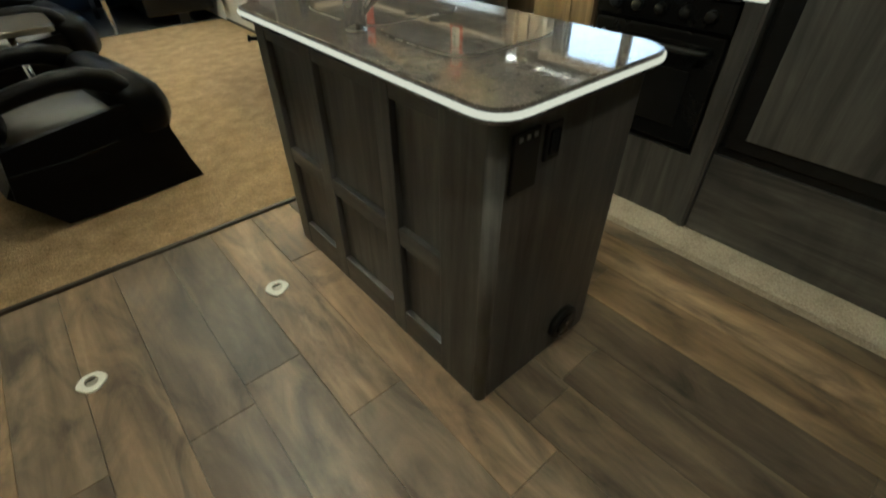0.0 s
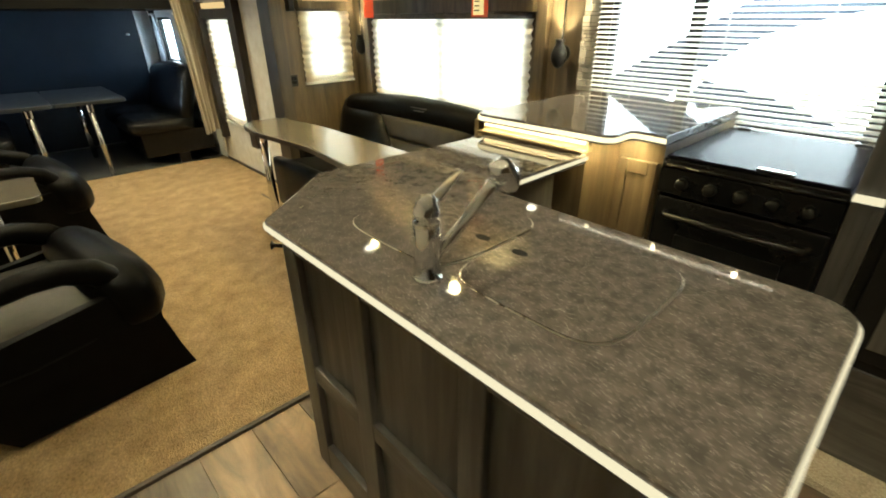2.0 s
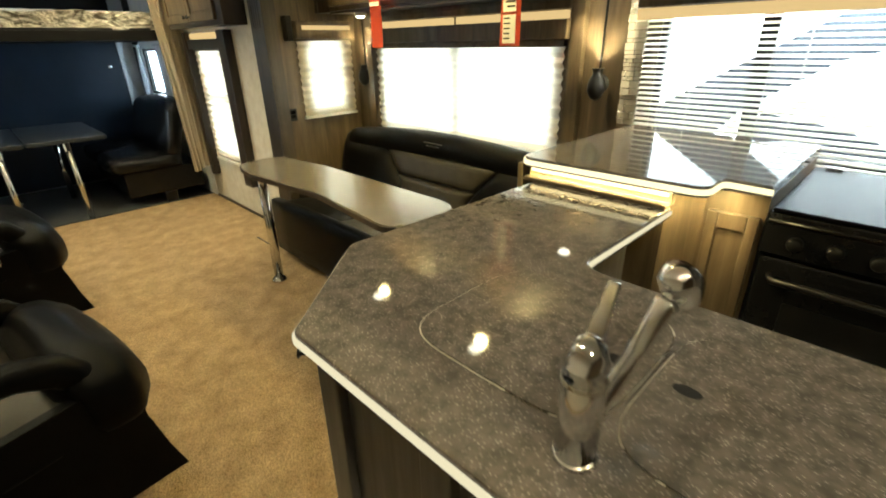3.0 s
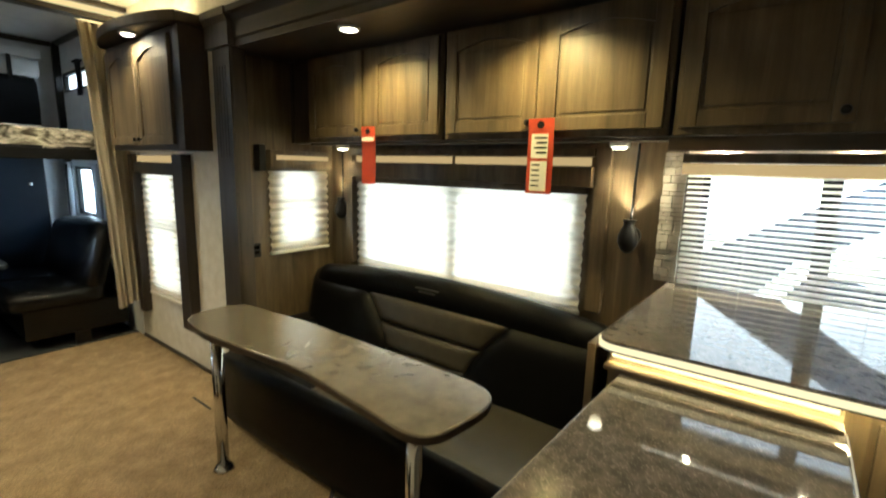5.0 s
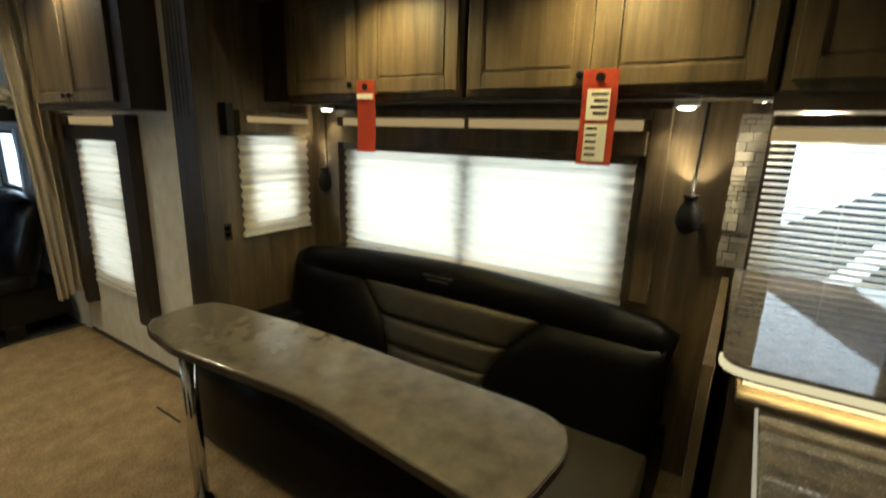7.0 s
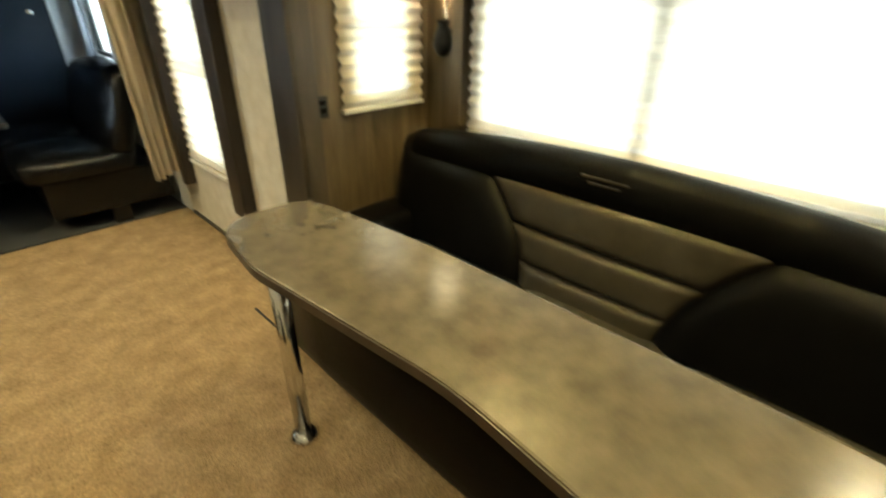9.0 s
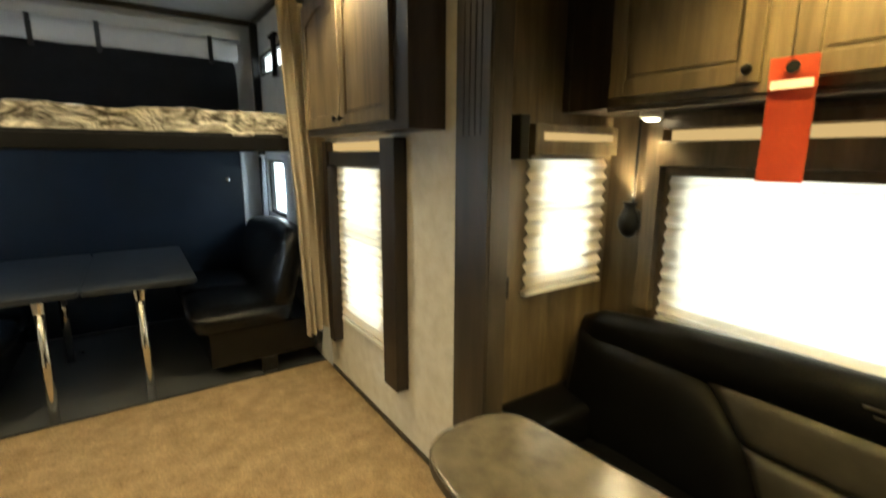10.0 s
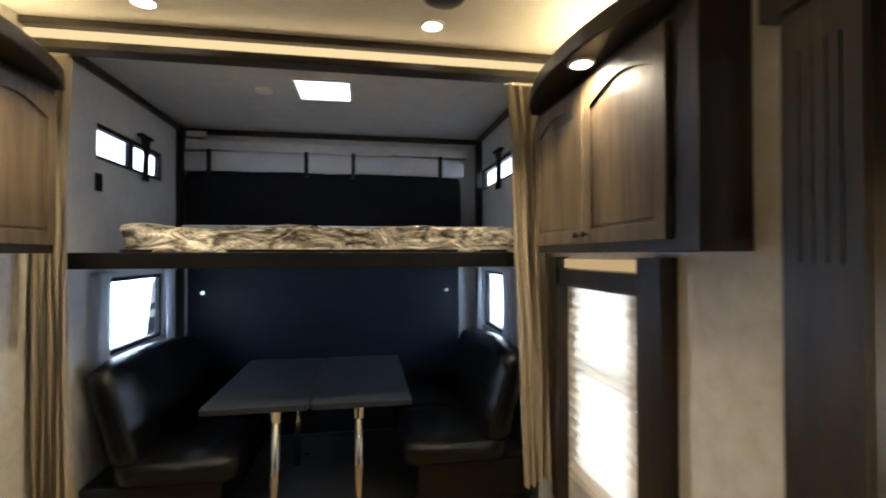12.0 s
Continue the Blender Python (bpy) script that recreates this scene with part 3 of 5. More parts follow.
# venetian blind of the kitchen window
blind = thing("venetian_blind", (SX - 0.03, 1.11, 0.90), "ivory venetian blind with open slats over the kitchen window", "window blind")
part("head_rail", B((2.505, 2.545, 0.47, 1.735, 1.549, 1.566), bevel=0.004), SLAT, blind)
for k in range(27):
    z = 0.922 + k * 0.0235
    sl = B((-0.0135, 0.0135, 0.48, 1.728, -0.0008, 0.0008))
    bmesh.ops.transform(sl, matrix=pose(2.515, 0, z, 0, -20, 0), verts=sl.verts)
    part("slat", sl, SLAT, blind)
part("bottom_rail", B((2.502, 2.532, 0.48, 1.728, 0.898, 0.914), bevel=0.004), SLAT, blind)
for y in (0.75, 1.11, 1.5):
    part("cord", tube([(2.515, y, 0.90), (2.515, y, 1.549)], 0.0012, 6), SLAT, blind)
window_valance("wood valance above the kitchen blind", [(2.40, 2.43, 0.45, 1.735, 1.512, 1.5475)], [(2.405, 2.43, 0.47, 1.735, 1.466, 1.509)])

OUTDARK = fabric_shade("dark_silhouette_cloth", (0.045, 0.055, 0.075), 0.3)
SILHOUETTE = [(2.40, 0.68), (2.23, 0.78), (0.93, 1.56), (0.10, 1.60), (0.20, 1.50), (0.81, 1.36), (1.04, 1.29), (1.29, 1.12), (1.34, 1.10), (1.52, 0.86), (1.42, 0.86), (1.27, 1.07), (0.96, 1.02), (0.66, 0.92), (0.20, 0.72), (0.20, 0.70)]
# outside: bright sky haze, a pale neighbouring trailer with a slanting roof edge
structure("backdrop", B((5.0, 5.1, -6, 9.0, -1, 4.5)), OUTSIDE, "bright overcast distance outside", "backdrop")
structure("backdrop_north", B((1.95, 5.1, 9.0, 9.1, -1, 4.5)), OUTSIDE, "bright overcast distance outside", "backdrop")
structure("backdrop_west", B((-8.1, -8.0, -4, 60, -3, 14)), OUTSIDE, "bright overcast distance outside", "backdrop")
structure("ground", B((-40, 40, -40, 40, -1.1, -1.0)), RUBBER, "dark paved yard outside", "ground")

# dark cut-out sheet, added for the slanting silhouette outside the kitchen window
def upright_plate(points, x0, x1):
    bm = bmesh.new()
    a = [bm.verts.new((x0, y, z)) for y, z in points]
    b = [bm.verts.new((x1, y, z)) for y, z in points]
    k = len(points)
    for i in range(k):
        bm.faces.new((a[i], a[(i + 1) % k], b[(i + 1) % k], b[i]))
    bm.faces.new(a)
    bm.faces.new(b[::-1])
    return bm


awning = thing("folded_awning", (2.87, 1.5, 0.7), "dark slanting cut-out sheet standing in for a silhouette outside", "awning")
part("cloth", upright_plate(SILHOUETTE, 2.83, 2.845), OUTDARK, awning)
for yy, zz in ((2.2, 0.76), (0.5, 1.55)):
    part("bracket", B((2.61, 2.8295, yy - 0.03, yy + 0.03, zz - 0.02, zz + 0.02), bevel=0.004), NICKEL, awning)

parked = thing("parked_trailer", (-6.9, 17.0, -1.0), "pale parked trailer with a grey stripe outside the garage", "trailer")
part("body", B((-7.7, -6.1, 12.0, 22.0, -0.55, 0.62), bevel=0.12), WHITECLOTH, parked)
part("stripe", B((-6.098, -6.085, 12.3, 21.7, -0.25, -0.05)), NAVY, parked, "dark stripe")
for yy in (15.6, 16.6):
    part("wheel", tube([(-6.35, yy, -0.66), (-6.09, yy, -0.66)], 0.34, 20), BLACK, parked, "black tyre")
part("skid", B((-7.5, -6.3, 12.4, 21.6, -1.0, -0.56)), BLACK, parked, "dark underframe")

leds = thing("led_strip", (2.44, 1.2, 1.59), "dotted warm LED strip above the kitchen window", "light strip")
part("rail", B((2.43, 2.45, 0.62, 1.80, 1.588, 1.5985), bevel=0.002), WHITEPLASTIC, leds)
for k in range(46):
    part("led", B((2.436, 2.444, 0.64 + k * 0.025, 0.648 + k * 0.025, 1.5855, 1.5878)), LENS, leds)

# ---- kitchen ----
top = thing("kitchen_worktop", (0.82, 1.0, 0.88), "speckled grey-brown worktop with a cream edge, over island and peninsula", "worktop")
OUT = [(0.525, 0.325, 0.08), (1.115, 0.325, 0.09), (1.115, 1.205, -1), (1.655, 1.205, 0), (1.655, 1.685, 0), (0.83, 1.70, 0.05), (0.525, 1.44, 0.03)]
OUT = [(x, y, 0.07 if r < 0 else r) for x, y, r in OUT]
part("slab", slab(rounded(OUT), 0.885, 0.92, 0.005), GRANITE, top)
def grown(points, d):
    """An outline moved outwards by d."""
    out, k = [], len(points)
    for i in range(k):
        a, p, c = Vector(points[i - 1]), Vector(points[i]), Vector(points[(i + 1) % k])
        e0, e1 = (p - a), (c - p)
        n0, n1 = Vector((e0.y, -e0.x)), Vector((e1.y, -e1.x))
        n0 = n0.normalized() if n0.length > 1e-9 else n1.normalized()
        n1 = n1.normalized() if n1.length > 1e-9 else n0
        out.append(p + (n0 + n1).normalized() * d)
    return out


def edge_band(outline, z0, z1, d, keep):
    """A thin band that runs along the outside of an outline."""
    bm = bmesh.new()
    o = grown(outline, d)
    k = len(outline)
    for i in range(k):
        j = (i + 1) % k
        mid = (Vector(outline[i]) + Vector(outline[j])) / 2
        if not keep(mid):
            continue
        q = [(outline[i], z0), (outline[j], z0), (outline[j], z1), (outline[i], z1), (o[i], z0), (o[j], z0), (o[j], z1), (o[i], z1)]
        v = [bm.verts.new((p[0], p[1], z)) for p, z in q]
        for f in ((4, 5, 6, 7), (0, 1, 5, 4), (3, 2, 6, 7), (0, 4, 7, 3), (1, 5, 6, 2)):
            bm.faces.new([v[a] for a in f])
    bmesh.ops.remove_doubles(bm, verts=bm.verts, dist=0.0004)
    return bm


part("edge_trim", edge_band(rounded(OUT), 0.898, 0.910, 0.006, lambda p: p.x < 1.65), EDGE_LIT, top, "cream edge trim, its light put in as glow")

# sink covers cut into the worktop, with finger holes
for cy, half, hy in ((1.118, 0.186, 0.980), (0.748, 0.174, 0.874)):
    cx = 0.845
    ring = []
    for i in range(40):
        a = 2 * math.pi * i / 40
        ring.append(Vector((cx + 0.178 * math.copysign(abs(math.cos(a)) ** 0.42, math.cos(a)), cy + half * math.copysign(abs(math.sin(a)) ** 0.42, math.sin(a)))))
    cover = tagged(part("sink_cover", slab(ring, 0.9205, 0.9235, 0.001), GRANITE), "speckled sink cover set flush in the worktop", "sink cover", "sink covers")
    part("seam", edge_band(ring, 0.9203, 0.9216, 0.0024, lambda p: True), NICKEL, cover, "bright metal seam")
    hole = [Vector((cx + 0.012 * math.cos(a), hy + 0.021 * math.sin(a))) for a in [2 * math.pi * i / 18 for i in range(18)]]
    part("finger_hole", slab(hole, 0.9237, 0.9242), BLACKCLOTH, cover, "dark finger hole")

FX, FY = 0.635, 0.933
fau = thing("kitchen_faucet", (FX, FY, 0.92), "chrome single-lever kitchen faucet with a pull-out spout", "faucet")
part("base", tube([(FX, FY, 0.9202), (FX, FY, 0.925), (FX, FY, 0.928)], [0.0285, 0.0285, 0.027], 24), CHROME, fau, smooth=True)
part("body", tube([(FX, FY, 0.926), (FX, FY, 1.034), (FX, FY, 1.036)], [0.026, 0.026, 0.025], 24), CHROME, fau, smooth=True)
part("collar", tube([(FX, FY, 1.0362), (FX, FY, 1.042)], 0.0268, 24), NICKEL, fau)
part("spout", tube([(FX + 0.012, FY - 0.002, 0.958), (FX + 0.055, FY - 0.008, 0.992), (FX + 0.10, FY - 0.015, 1.030), (FX + 0.102, FY - 0.0153, 1.032), (FX + 0.150, FY - 0.022, 1.074), (FX + 0.158, FY - 0.024, 1.082)], [0.0125, 0.0125, 0.0125, 0.0145, 0.015, 0.016], 18), CHROME, fau, smooth=True)
part("spray_head", tube([(FX + 0.157, FY - 0.024, 1.090), (FX + 0.163, FY - 0.025, 1.103), (FX + 0.176, FY - 0.026, 1.108), (FX + 0.190, FY - 0.027, 1.098), (FX + 0.196, FY - 0.028, 1.078), (FX + 0.198, FY - 0.028, 1.062)], [0.010, 0.022, 0.026, 0.026, 0.025, 0.020], 18), CHROME, fau, smooth=True)
part("lever_hub", tube([(FX, FY, 1.0422), (FX, FY, 1.056), (FX + 0.004, FY + 0.001, 1.068), (FX + 0.014, FY + 0.004, 1.078), (FX + 0.024, FY + 0.008, 1.082)], [0.0262, 0.026, 0.024, 0.018, 0.006], 20), CHROME, fau, "chrome cap of the lever", True)
lv = B((0.0, 0.118, -0.012, 0.012, -0.005, 0.005), bevel=0.0045)
for v in lv.verts:
    v.co.y *= 1.0 - 2.6 * v.co.x
bmesh.ops.transform(lv, matrix=pose(FX + 0.010, FY + 0.004, 1.066, 0, -19, 14), verts=lv.verts)
part("lever", lv, CHROME, fau, "flat chrome lever", True)


island = thing("kitchen_island", (0.82, 0.9, 0), "grey-brown wood kitchen island with framed panels", "kitchen island")
IX0, IX1, IY0, IY1 = 0.567, 1.065, 0.362, 1.455
part("body", slab([(IX0 + 0.022, IY0 + 0.01), (IX1, IY0 + 0.01), (IX1, 1.30), (1.60, 1.30), (1.60, 1.62), (0.86, 1.66), (IX0 + 0.022, IY1)], 0.0, 0.884), WOOD_COOL_LIT, island)
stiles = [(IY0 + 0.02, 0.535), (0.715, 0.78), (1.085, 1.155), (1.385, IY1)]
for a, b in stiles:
    part("stile", B((IX0, IX0 + 0.0225, a, b, 0.0, 0.883), bevel=0.004), WOOD_COOL_LIT, island)
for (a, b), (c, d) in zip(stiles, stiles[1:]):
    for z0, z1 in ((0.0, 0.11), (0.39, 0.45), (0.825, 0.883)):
        part("rail", B((IX0 + 0.0015, IX0 + 0.0225, b, c, z0, z1), bevel=0.003), WOOD_COOL_LIT_Y, island)
part("end_panel", B((IX0 + 0.012, IX1, IY0, IY0 + 0.0098, 0, 0.883), bevel=0.002), WOOD_COOL_LIT, island)
part("corner_post", tube([(IX0 + 0.02, IY0 + 0.02, 0.001), (IX0 + 0.02, IY0 + 0.02, 0.8825)], 0.0225, 20), WOOD_COOL_LIT, island, smooth=True)
part("hook", tube([(0.60, 1.50, 0.80), (0.575, 1.53, 0.80), (0.57, 1.535, 0.80)], [0.006, 0.006, 0.013], 10), BLACK, island, "small black knob", True)

sw = thing("switch_panel", (0.66, 0.36, 0.75), "black switch panel on the island end", "switch")
part("plate", B((0.605, 0.685, 0.353, 0.3615, 0.71, 0.845), bevel=0.003), BLACK, sw)
for k in range(3):
    part("indicator", B((0.617 + k * 0.022, 0.627 + k * 0.022, 0.351, 0.3528, 0.828, 0.838)), NICKEL, sw)
so = thing("socket", (0.73, 0.36, 0.78), "black power socket on the island end", "socket", "black sockets")
part("plate", B((0.705, 0.755, 0.353, 0.3615, 0.755, 0.84), bevel=0.003), BLACK, so)
part("face", B((0.715, 0.745, 0.350, 0.3528, 0.77, 0.825), bevel=0.004), ENAMEL, so)
vac = thing("vacuum_inlet", (0.93, 0.36, 0.09), "round black vacuum inlet near the floor", "vacuum inlet")
part("collar", tube([(0.93, 0.3615, 0.10), (0.93, 0.345, 0.10), (0.93, 0.342, 0.10)], [0.062, 0.062, 0.055], 24), BLACK, vac, smooth=True)
part("flap", tube([(0.93, 0.3415, 0.10), (0.93, 0.336, 0.10)], 0.042, 20), ENAMEL, vac, smooth=True)
part("pin", tube([(0.925, 0.3355, 0.115), (0.925, 0.332, 0.115)], 0.008, 10), CHROME, vac)

# raised bar over the cabinets beside the stove
bar = thing("raised_bar_top", (2.1, 1.4, 0.96), "raised speckled worktop with a lit cream edge", "worktop")
BAR = [(1.650, 1.115, 0.05), (1.795, 1.115, 0.03), (1.785, 0.985, 0), (2.545, 0.985, 0), (2.545, 1.765, 0), (1.635, 1.765, 0.07)]
part("slab", slab(rounded(BAR), 0.965, 1.0, 0.005), GRANITE, bar)
part("edge_trim", edge_band(rounded(BAR), 0.974, 0.991, 0.006, lambda p: p.x < 1.9 and p.y > 0.99), BAR_LIT, bar, "cream edge trim, its light put in as glow")
base = thing("corner_cabinet", (2.1, 1.4, 0), "grey-brown wood cabinet under the raised bar", "cabinet")
part("body", slab([(1.70, 1.235), (1.79, 1.15), (1.80, 0.985), (2.54, 0.985), (2.54, 1.74), (1.70, 1.74)], 0.052, 0.963), WOOD, base)
part("riser", B((1.665, 1.695, 1.21, 1.73, 0.922, 0.962), bevel=0.002), WOOD_Y, base)
part("light_strip", B((1.66, 1.664, 1.22, 1.72, 0.948, 0.960)), STRIP_BAR, base, "warm light strip")
part("ledge", B((1.62, 1.664, 1.21, 1.73, 0.9205, 0.932), bevel=0.003), WOOD_Y, base)
part("cabinet_door", B((1.785, 1.7985, 0.995, 1.135, 0.10, 0.90), bevel=0.003), WOOD, base)
for b in ((1.776, 1.7845, 0.995, 1.025, 0.10, 0.90), (1.776, 1.7845, 1.105, 1.135, 0.10, 0.90), (1.776, 1.7845, 1.026, 1.104, 0.85, 0.90), (1.776, 1.7845, 1.026, 1.104, 0.10, 0.15)):
    part("door_rail", B(b, bevel=0.003), WOOD, base)
part("corner_block", B((1.668, 1.70, 1.70, 1.735, 0.922, 0.962), bevel=0.002), DARKWOOD, base)


def dial(x, y, z, parent):
    k = part("knob", tube([(x, y, z), (x - 0.022, y, z), (x - 0.026, y, z)], [0.021, 0.019, 0.015], 16), BLACK, parent, "black dial", True)
    part("rim", tube([(x + 0.001, y, z), (x - 0.003, y, z)], 0.024, 16), BLACKSTEEL, k)


stove = thing("gas_stove", (2.1, 0.715, 0.05), "black built-in gas stove with an oven", "stove")
part("body", B((1.815, 2.42, 0.455, 0.98, 0.36, 0.90)), BLACK, stove)
part("cooktop", B((1.79, 2.44, 0.452, 0.983, 0.902, 0.925), bevel=0.006), ENAMEL, stove, "glossy black cooktop")
part("control_panel", extrude_profile([(1.815, 0.80), (1.785, 0.805), (1.78, 0.895), (1.815, 0.90)], "y", 0.455, 0.98), ENAMEL, stove)
for k in range(5):
    dial(1.782, 0.53 + k * 0.092, 0.85, stove)
part("oven_door", B((1.785, 1.814, 0.462, 0.975, 0.385, 0.79), bevel=0.006), ENAMEL, stove, "glossy black oven door")
part("door_window", B((1.782, 1.7845, 0.55, 0.885, 0.45, 0.66), bevel=0.003), BLACK, stove)
part("oven_handle", tube([(1.785, 0.50, 0.735), (1.752, 0.51, 0.735), (1.748, 0.715, 0.735), (1.752, 0.925, 0.735), (1.785, 0.935, 0.735)], 0.011, 12), BLACK, stove, smooth=True)
part("glass_cover", B((1.80, 2.43, 0.46, 0.975, 0.928, 0.937), bevel=0.003), COVERGLASS, stove, "glossy black glass cover, closed")
part("front_rail", tube([(1.783, 0.46, 0.905), (1.783, 0.975, 0.905)], 0.006, 10), ENAMEL, stove, smooth=True)
for yy in (0.52, 0.915):
    part("hinge", B((2.405, 2.44, yy - 0.025, yy + 0.025, 0.9372, 0.946), bevel=0.002), CHROME, stove)
part("cover_grip", B((1.803, 1.83, 0.60, 0.70, 0.9372, 0.945), bevel=0.003), CHROME, stove)

skirt = thing("stove_cabinet", (1.9, 0.7, 0.05), "grey-brown wood panel below the stove", "cabinet")
part("panel", B((1.80, 1.83, 0.452, 0.983, 0.052, 0.358), bevel=0.003), WOOD_COOL_LIT, skirt)

column = thing("end_column", (1.85, 0.40, 0.05), "upright grey-brown wood column beside the stove", "column")
part("board", B((1.79, 2.54, 0.375, 0.450, 0.052, 2.095), bevel=0.003), WOOD_COOL_LIT, column)
part("lit_edge", B((1.755, 1.7825, 0.38, 0.448, 0.915, 0.932), bevel=0.002), EDGE_LIT, column, "cream ledge, its light put in as glow")
part("bead", B((1.783, 1.7895, 0.385, 0.40, 0.052, 2.095), bevel=0.002), WOOD_COOL_LIT, column)
fr = thing("refrigerator", (2.1, -0.2, 0.05), "built-in refrigerator with wood door panels in black frames", "refrigerator")
part("cabinet_side", B((1.84, 2.54, -0.80, 0.372, 0.40, 2.0)), BLACK, fr)
for z0, z1 in ((0.43, 1.28), (1.30, 1.92)):
    d = part("door", B((1.80, 1.838, -0.74, 0.345, z0, z1), bevel=0.004), BLACK, fr, "black framed door")
    part("door_panel", B((1.794, 1.7995, -0.66, 0.285, z0 + 0.05, z1 - 0.05), bevel=0.002), WOOD_COOL_LIT, d, "grey-brown wood inset panel")
fb = thing("base_cabinet", (1.9, -0.2, 0.05), "grey-brown wood base panel below the refrigerator", "cabinet")
part("panel", B((1.80, 1.86, -1.09, 0.372, 0.052, 0.395), bevel=0.003), WOOD_COOL_LIT_Y, fb)
part("shadow_gap", B((1.81, 1.838, -0.78, 0.37, 0.397, 0.428)), BLACK, fb)

# stacked tile column beside the kitchen window
tiles = thing("tile_column", (2.54, 1.80, 1.0), "stacked glazed stone tiles beside the kitchen window", "backsplash")
rng = random.Random(9)
z = 1.002
while z < 1.555:
    hh = rng.choice((0.018, 0.026, 0.034))
    y = 1.738
    while y < 1.828:
        ww = min(rng.choice((0.03, 0.045, 0.06)), 1.831 - y)
        part("tile", B((2.535 - rng.random() * 0.01, 2.549, y, y + ww - 0.002, z, z + hh - 0.002), bevel=0.0015, seg=1), TILE, tiles)
        y += ww
    z += hh



# ---- lounge ----
def arch_top(y0, y1, rise, k=12):
    return [(y0 + (y1 - y0) * i / k, rise * math.sin(math.pi * i / k)) for i in range(k + 1)]


def cabinet_door(parent, M, w, h, knob_x, arch=0.035, stile=0.055):
    """A framed door with an arched top rail; local x across, z up, front on the -y side."""
    low = h - stile - arch

    def piece(name, bm, parent):
        bmesh.ops.transform(bm, matrix=M, verts=bm.verts)
        return part(name, bm, WOOD, parent)
    d = piece("door", B((stile - 0.006, w - stile + 0.006, -0.009, -0.001, stile - 0.006, h - stile + 0.006)), parent)
    piece("stile", B((0, stile, -0.02, 0, 0, h), bevel=0.003), d)
    piece("stile", B((w - stile, w, -0.02, 0, 0, h), bevel=0.003), d)
    piece("rail", B((stile, w - stile, -0.0195, 0, 0, stile), bevel=0.003), d)
    prof = [(stile, h), (stile, low)] + [(u, low + v) for u, v in arch_top(stile, w - stile, arch)][1:-1] + [(w - stile, low), (w - stile, h)]
    piece("arched_rail", extrude_profile_xz(prof, -0.0195, 0), d)
    piece("raised_panel", B((stile + 0.012, w - stile - 0.012, -0.0125, -0.0092, stile + 0.012, low - 0.008), bevel=0.003), d)
    kn = tube([(knob_x, -0.02, 0.035), (knob_x, -0.032, 0.035), (knob_x, -0.036, 0.035), (knob_x, -0.046, 0.035)], [0.007, 0.006, 0.015, 0.011], 14)
    bmesh.ops.transform(kn, matrix=M, verts=kn.verts)
    part("knob", kn, BLACK, d, "black round knob", True)
    return d


def extrude_profile_xz(profile, y0, y1):
    bm = bmesh.new()
    a = [bm.verts.new((u, y0, v)) for u, v in profile]
    b = [bm.verts.new((u, y1, v)) for u, v in profile]
    k = len(profile)
    for i in range(k):
        bm.faces.new((a[i], a[(i + 1) % k], b[(i + 1) % k], b[i]))
    bm.faces.new(a)
    bm.faces.new(b[::-1])
    return bm


CF = 2.20
units = [(2.775, 3.825), (1.752, 2.765), (0.70, 1.742)]
for y0, y1 in units:
    c = thing("overhead_cabinet", (2.37, (y0 + y1) / 2, 1.6), "grey-brown wood overhead cabinet with arched doors above the sofa", "cabinet", "overhead cabinets")
    part("body", B((CF + 0.0125, 2.549, y0, y1, 1.60, 2.098), bevel=0.002), DARKWOOD, c)
    w = 0.467
    part("face_frame", B((CF + 0.0002, CF + 0.012, y0 + 0.002, y1 - 0.002, 1.602, 2.096), bevel=0.002), WOOD, c)
    cabinet_door(c, pose(CF, y1 - 0.022, 1.628, 0, 0, -90), w, 0.455, w - 0.025)
    cabinet_door(c, pose(CF, y0 + 0.022 + w, 1.628, 0, 0, -90), w, 0.455, 0.025)
filler = thing("overhead_end_panel", (2.37, 3.96, 1.6), "dark wood filler panel beside the overhead cabinets", "panel")
part("board", B((CF + 0.03, 2.549, 3.827, 4.048, 1.60, 2.098), bevel=0.002), DARKWOOD, filler)
part("edge_strip", B((CF + 0.018, CF + 0.0295, 3.83, 3.86, 1.602, 2.096), bevel=0.002), DARKWOOD, filler)
part("edge_strip", B((CF + 0.018, CF + 0.0295, 4.018, 4.046, 1.602, 2.096), bevel=0.002), DARKWOOD, filler)
structure("cabinet_rail", B((CF + 0.004, CF + 0.03, 1.752, 3.825, 1.584, 1.598), (CF + 0.004, CF + 0.03, 0.70, 1.751, 1.548, 1.598), bevel=0.003), DARKWOOD_Y, "dark light-rail under the overhead cabinets", "trim")


def puck_light(name, x, y, z, label, r=0.042, group="recessed ceiling lights", drop=0.010):
    p = thing(name, (x, y, z), label, "ceiling light", group)
    rim = tube([(x, y, z), (x, y, z - drop + 0.004), (x, y, z - drop)], [r + 0.012, r + 0.012, r + 0.004], 28)
    part("rim", rim, WHITEPLASTIC, p, smooth=True)
    part("lens", tube([(x, y, z - drop - 0.0001), (x, y, z - drop * 1.3)], [r, r * 0.8], 24), LENS, p, "glowing warm lens")
    return p


for lx, ly in CEILING_LIGHTS:
    puck_light("ceiling_light", lx, ly, H, "round recessed ceiling light, switched on")
for lx, ly in SOFFIT_LIGHTS:
    puck_light("soffit_light", lx, ly, SZ, "round recessed soffit light, switched on", 0.04, "soffit lights")
for lx, ly in UNDER_LIGHTS:
    puck_light("under_cabinet_light", lx, ly, 1.60, "round light under the overhead cabinet, switched on", 0.03, "under-cabinet lights", 0.026)

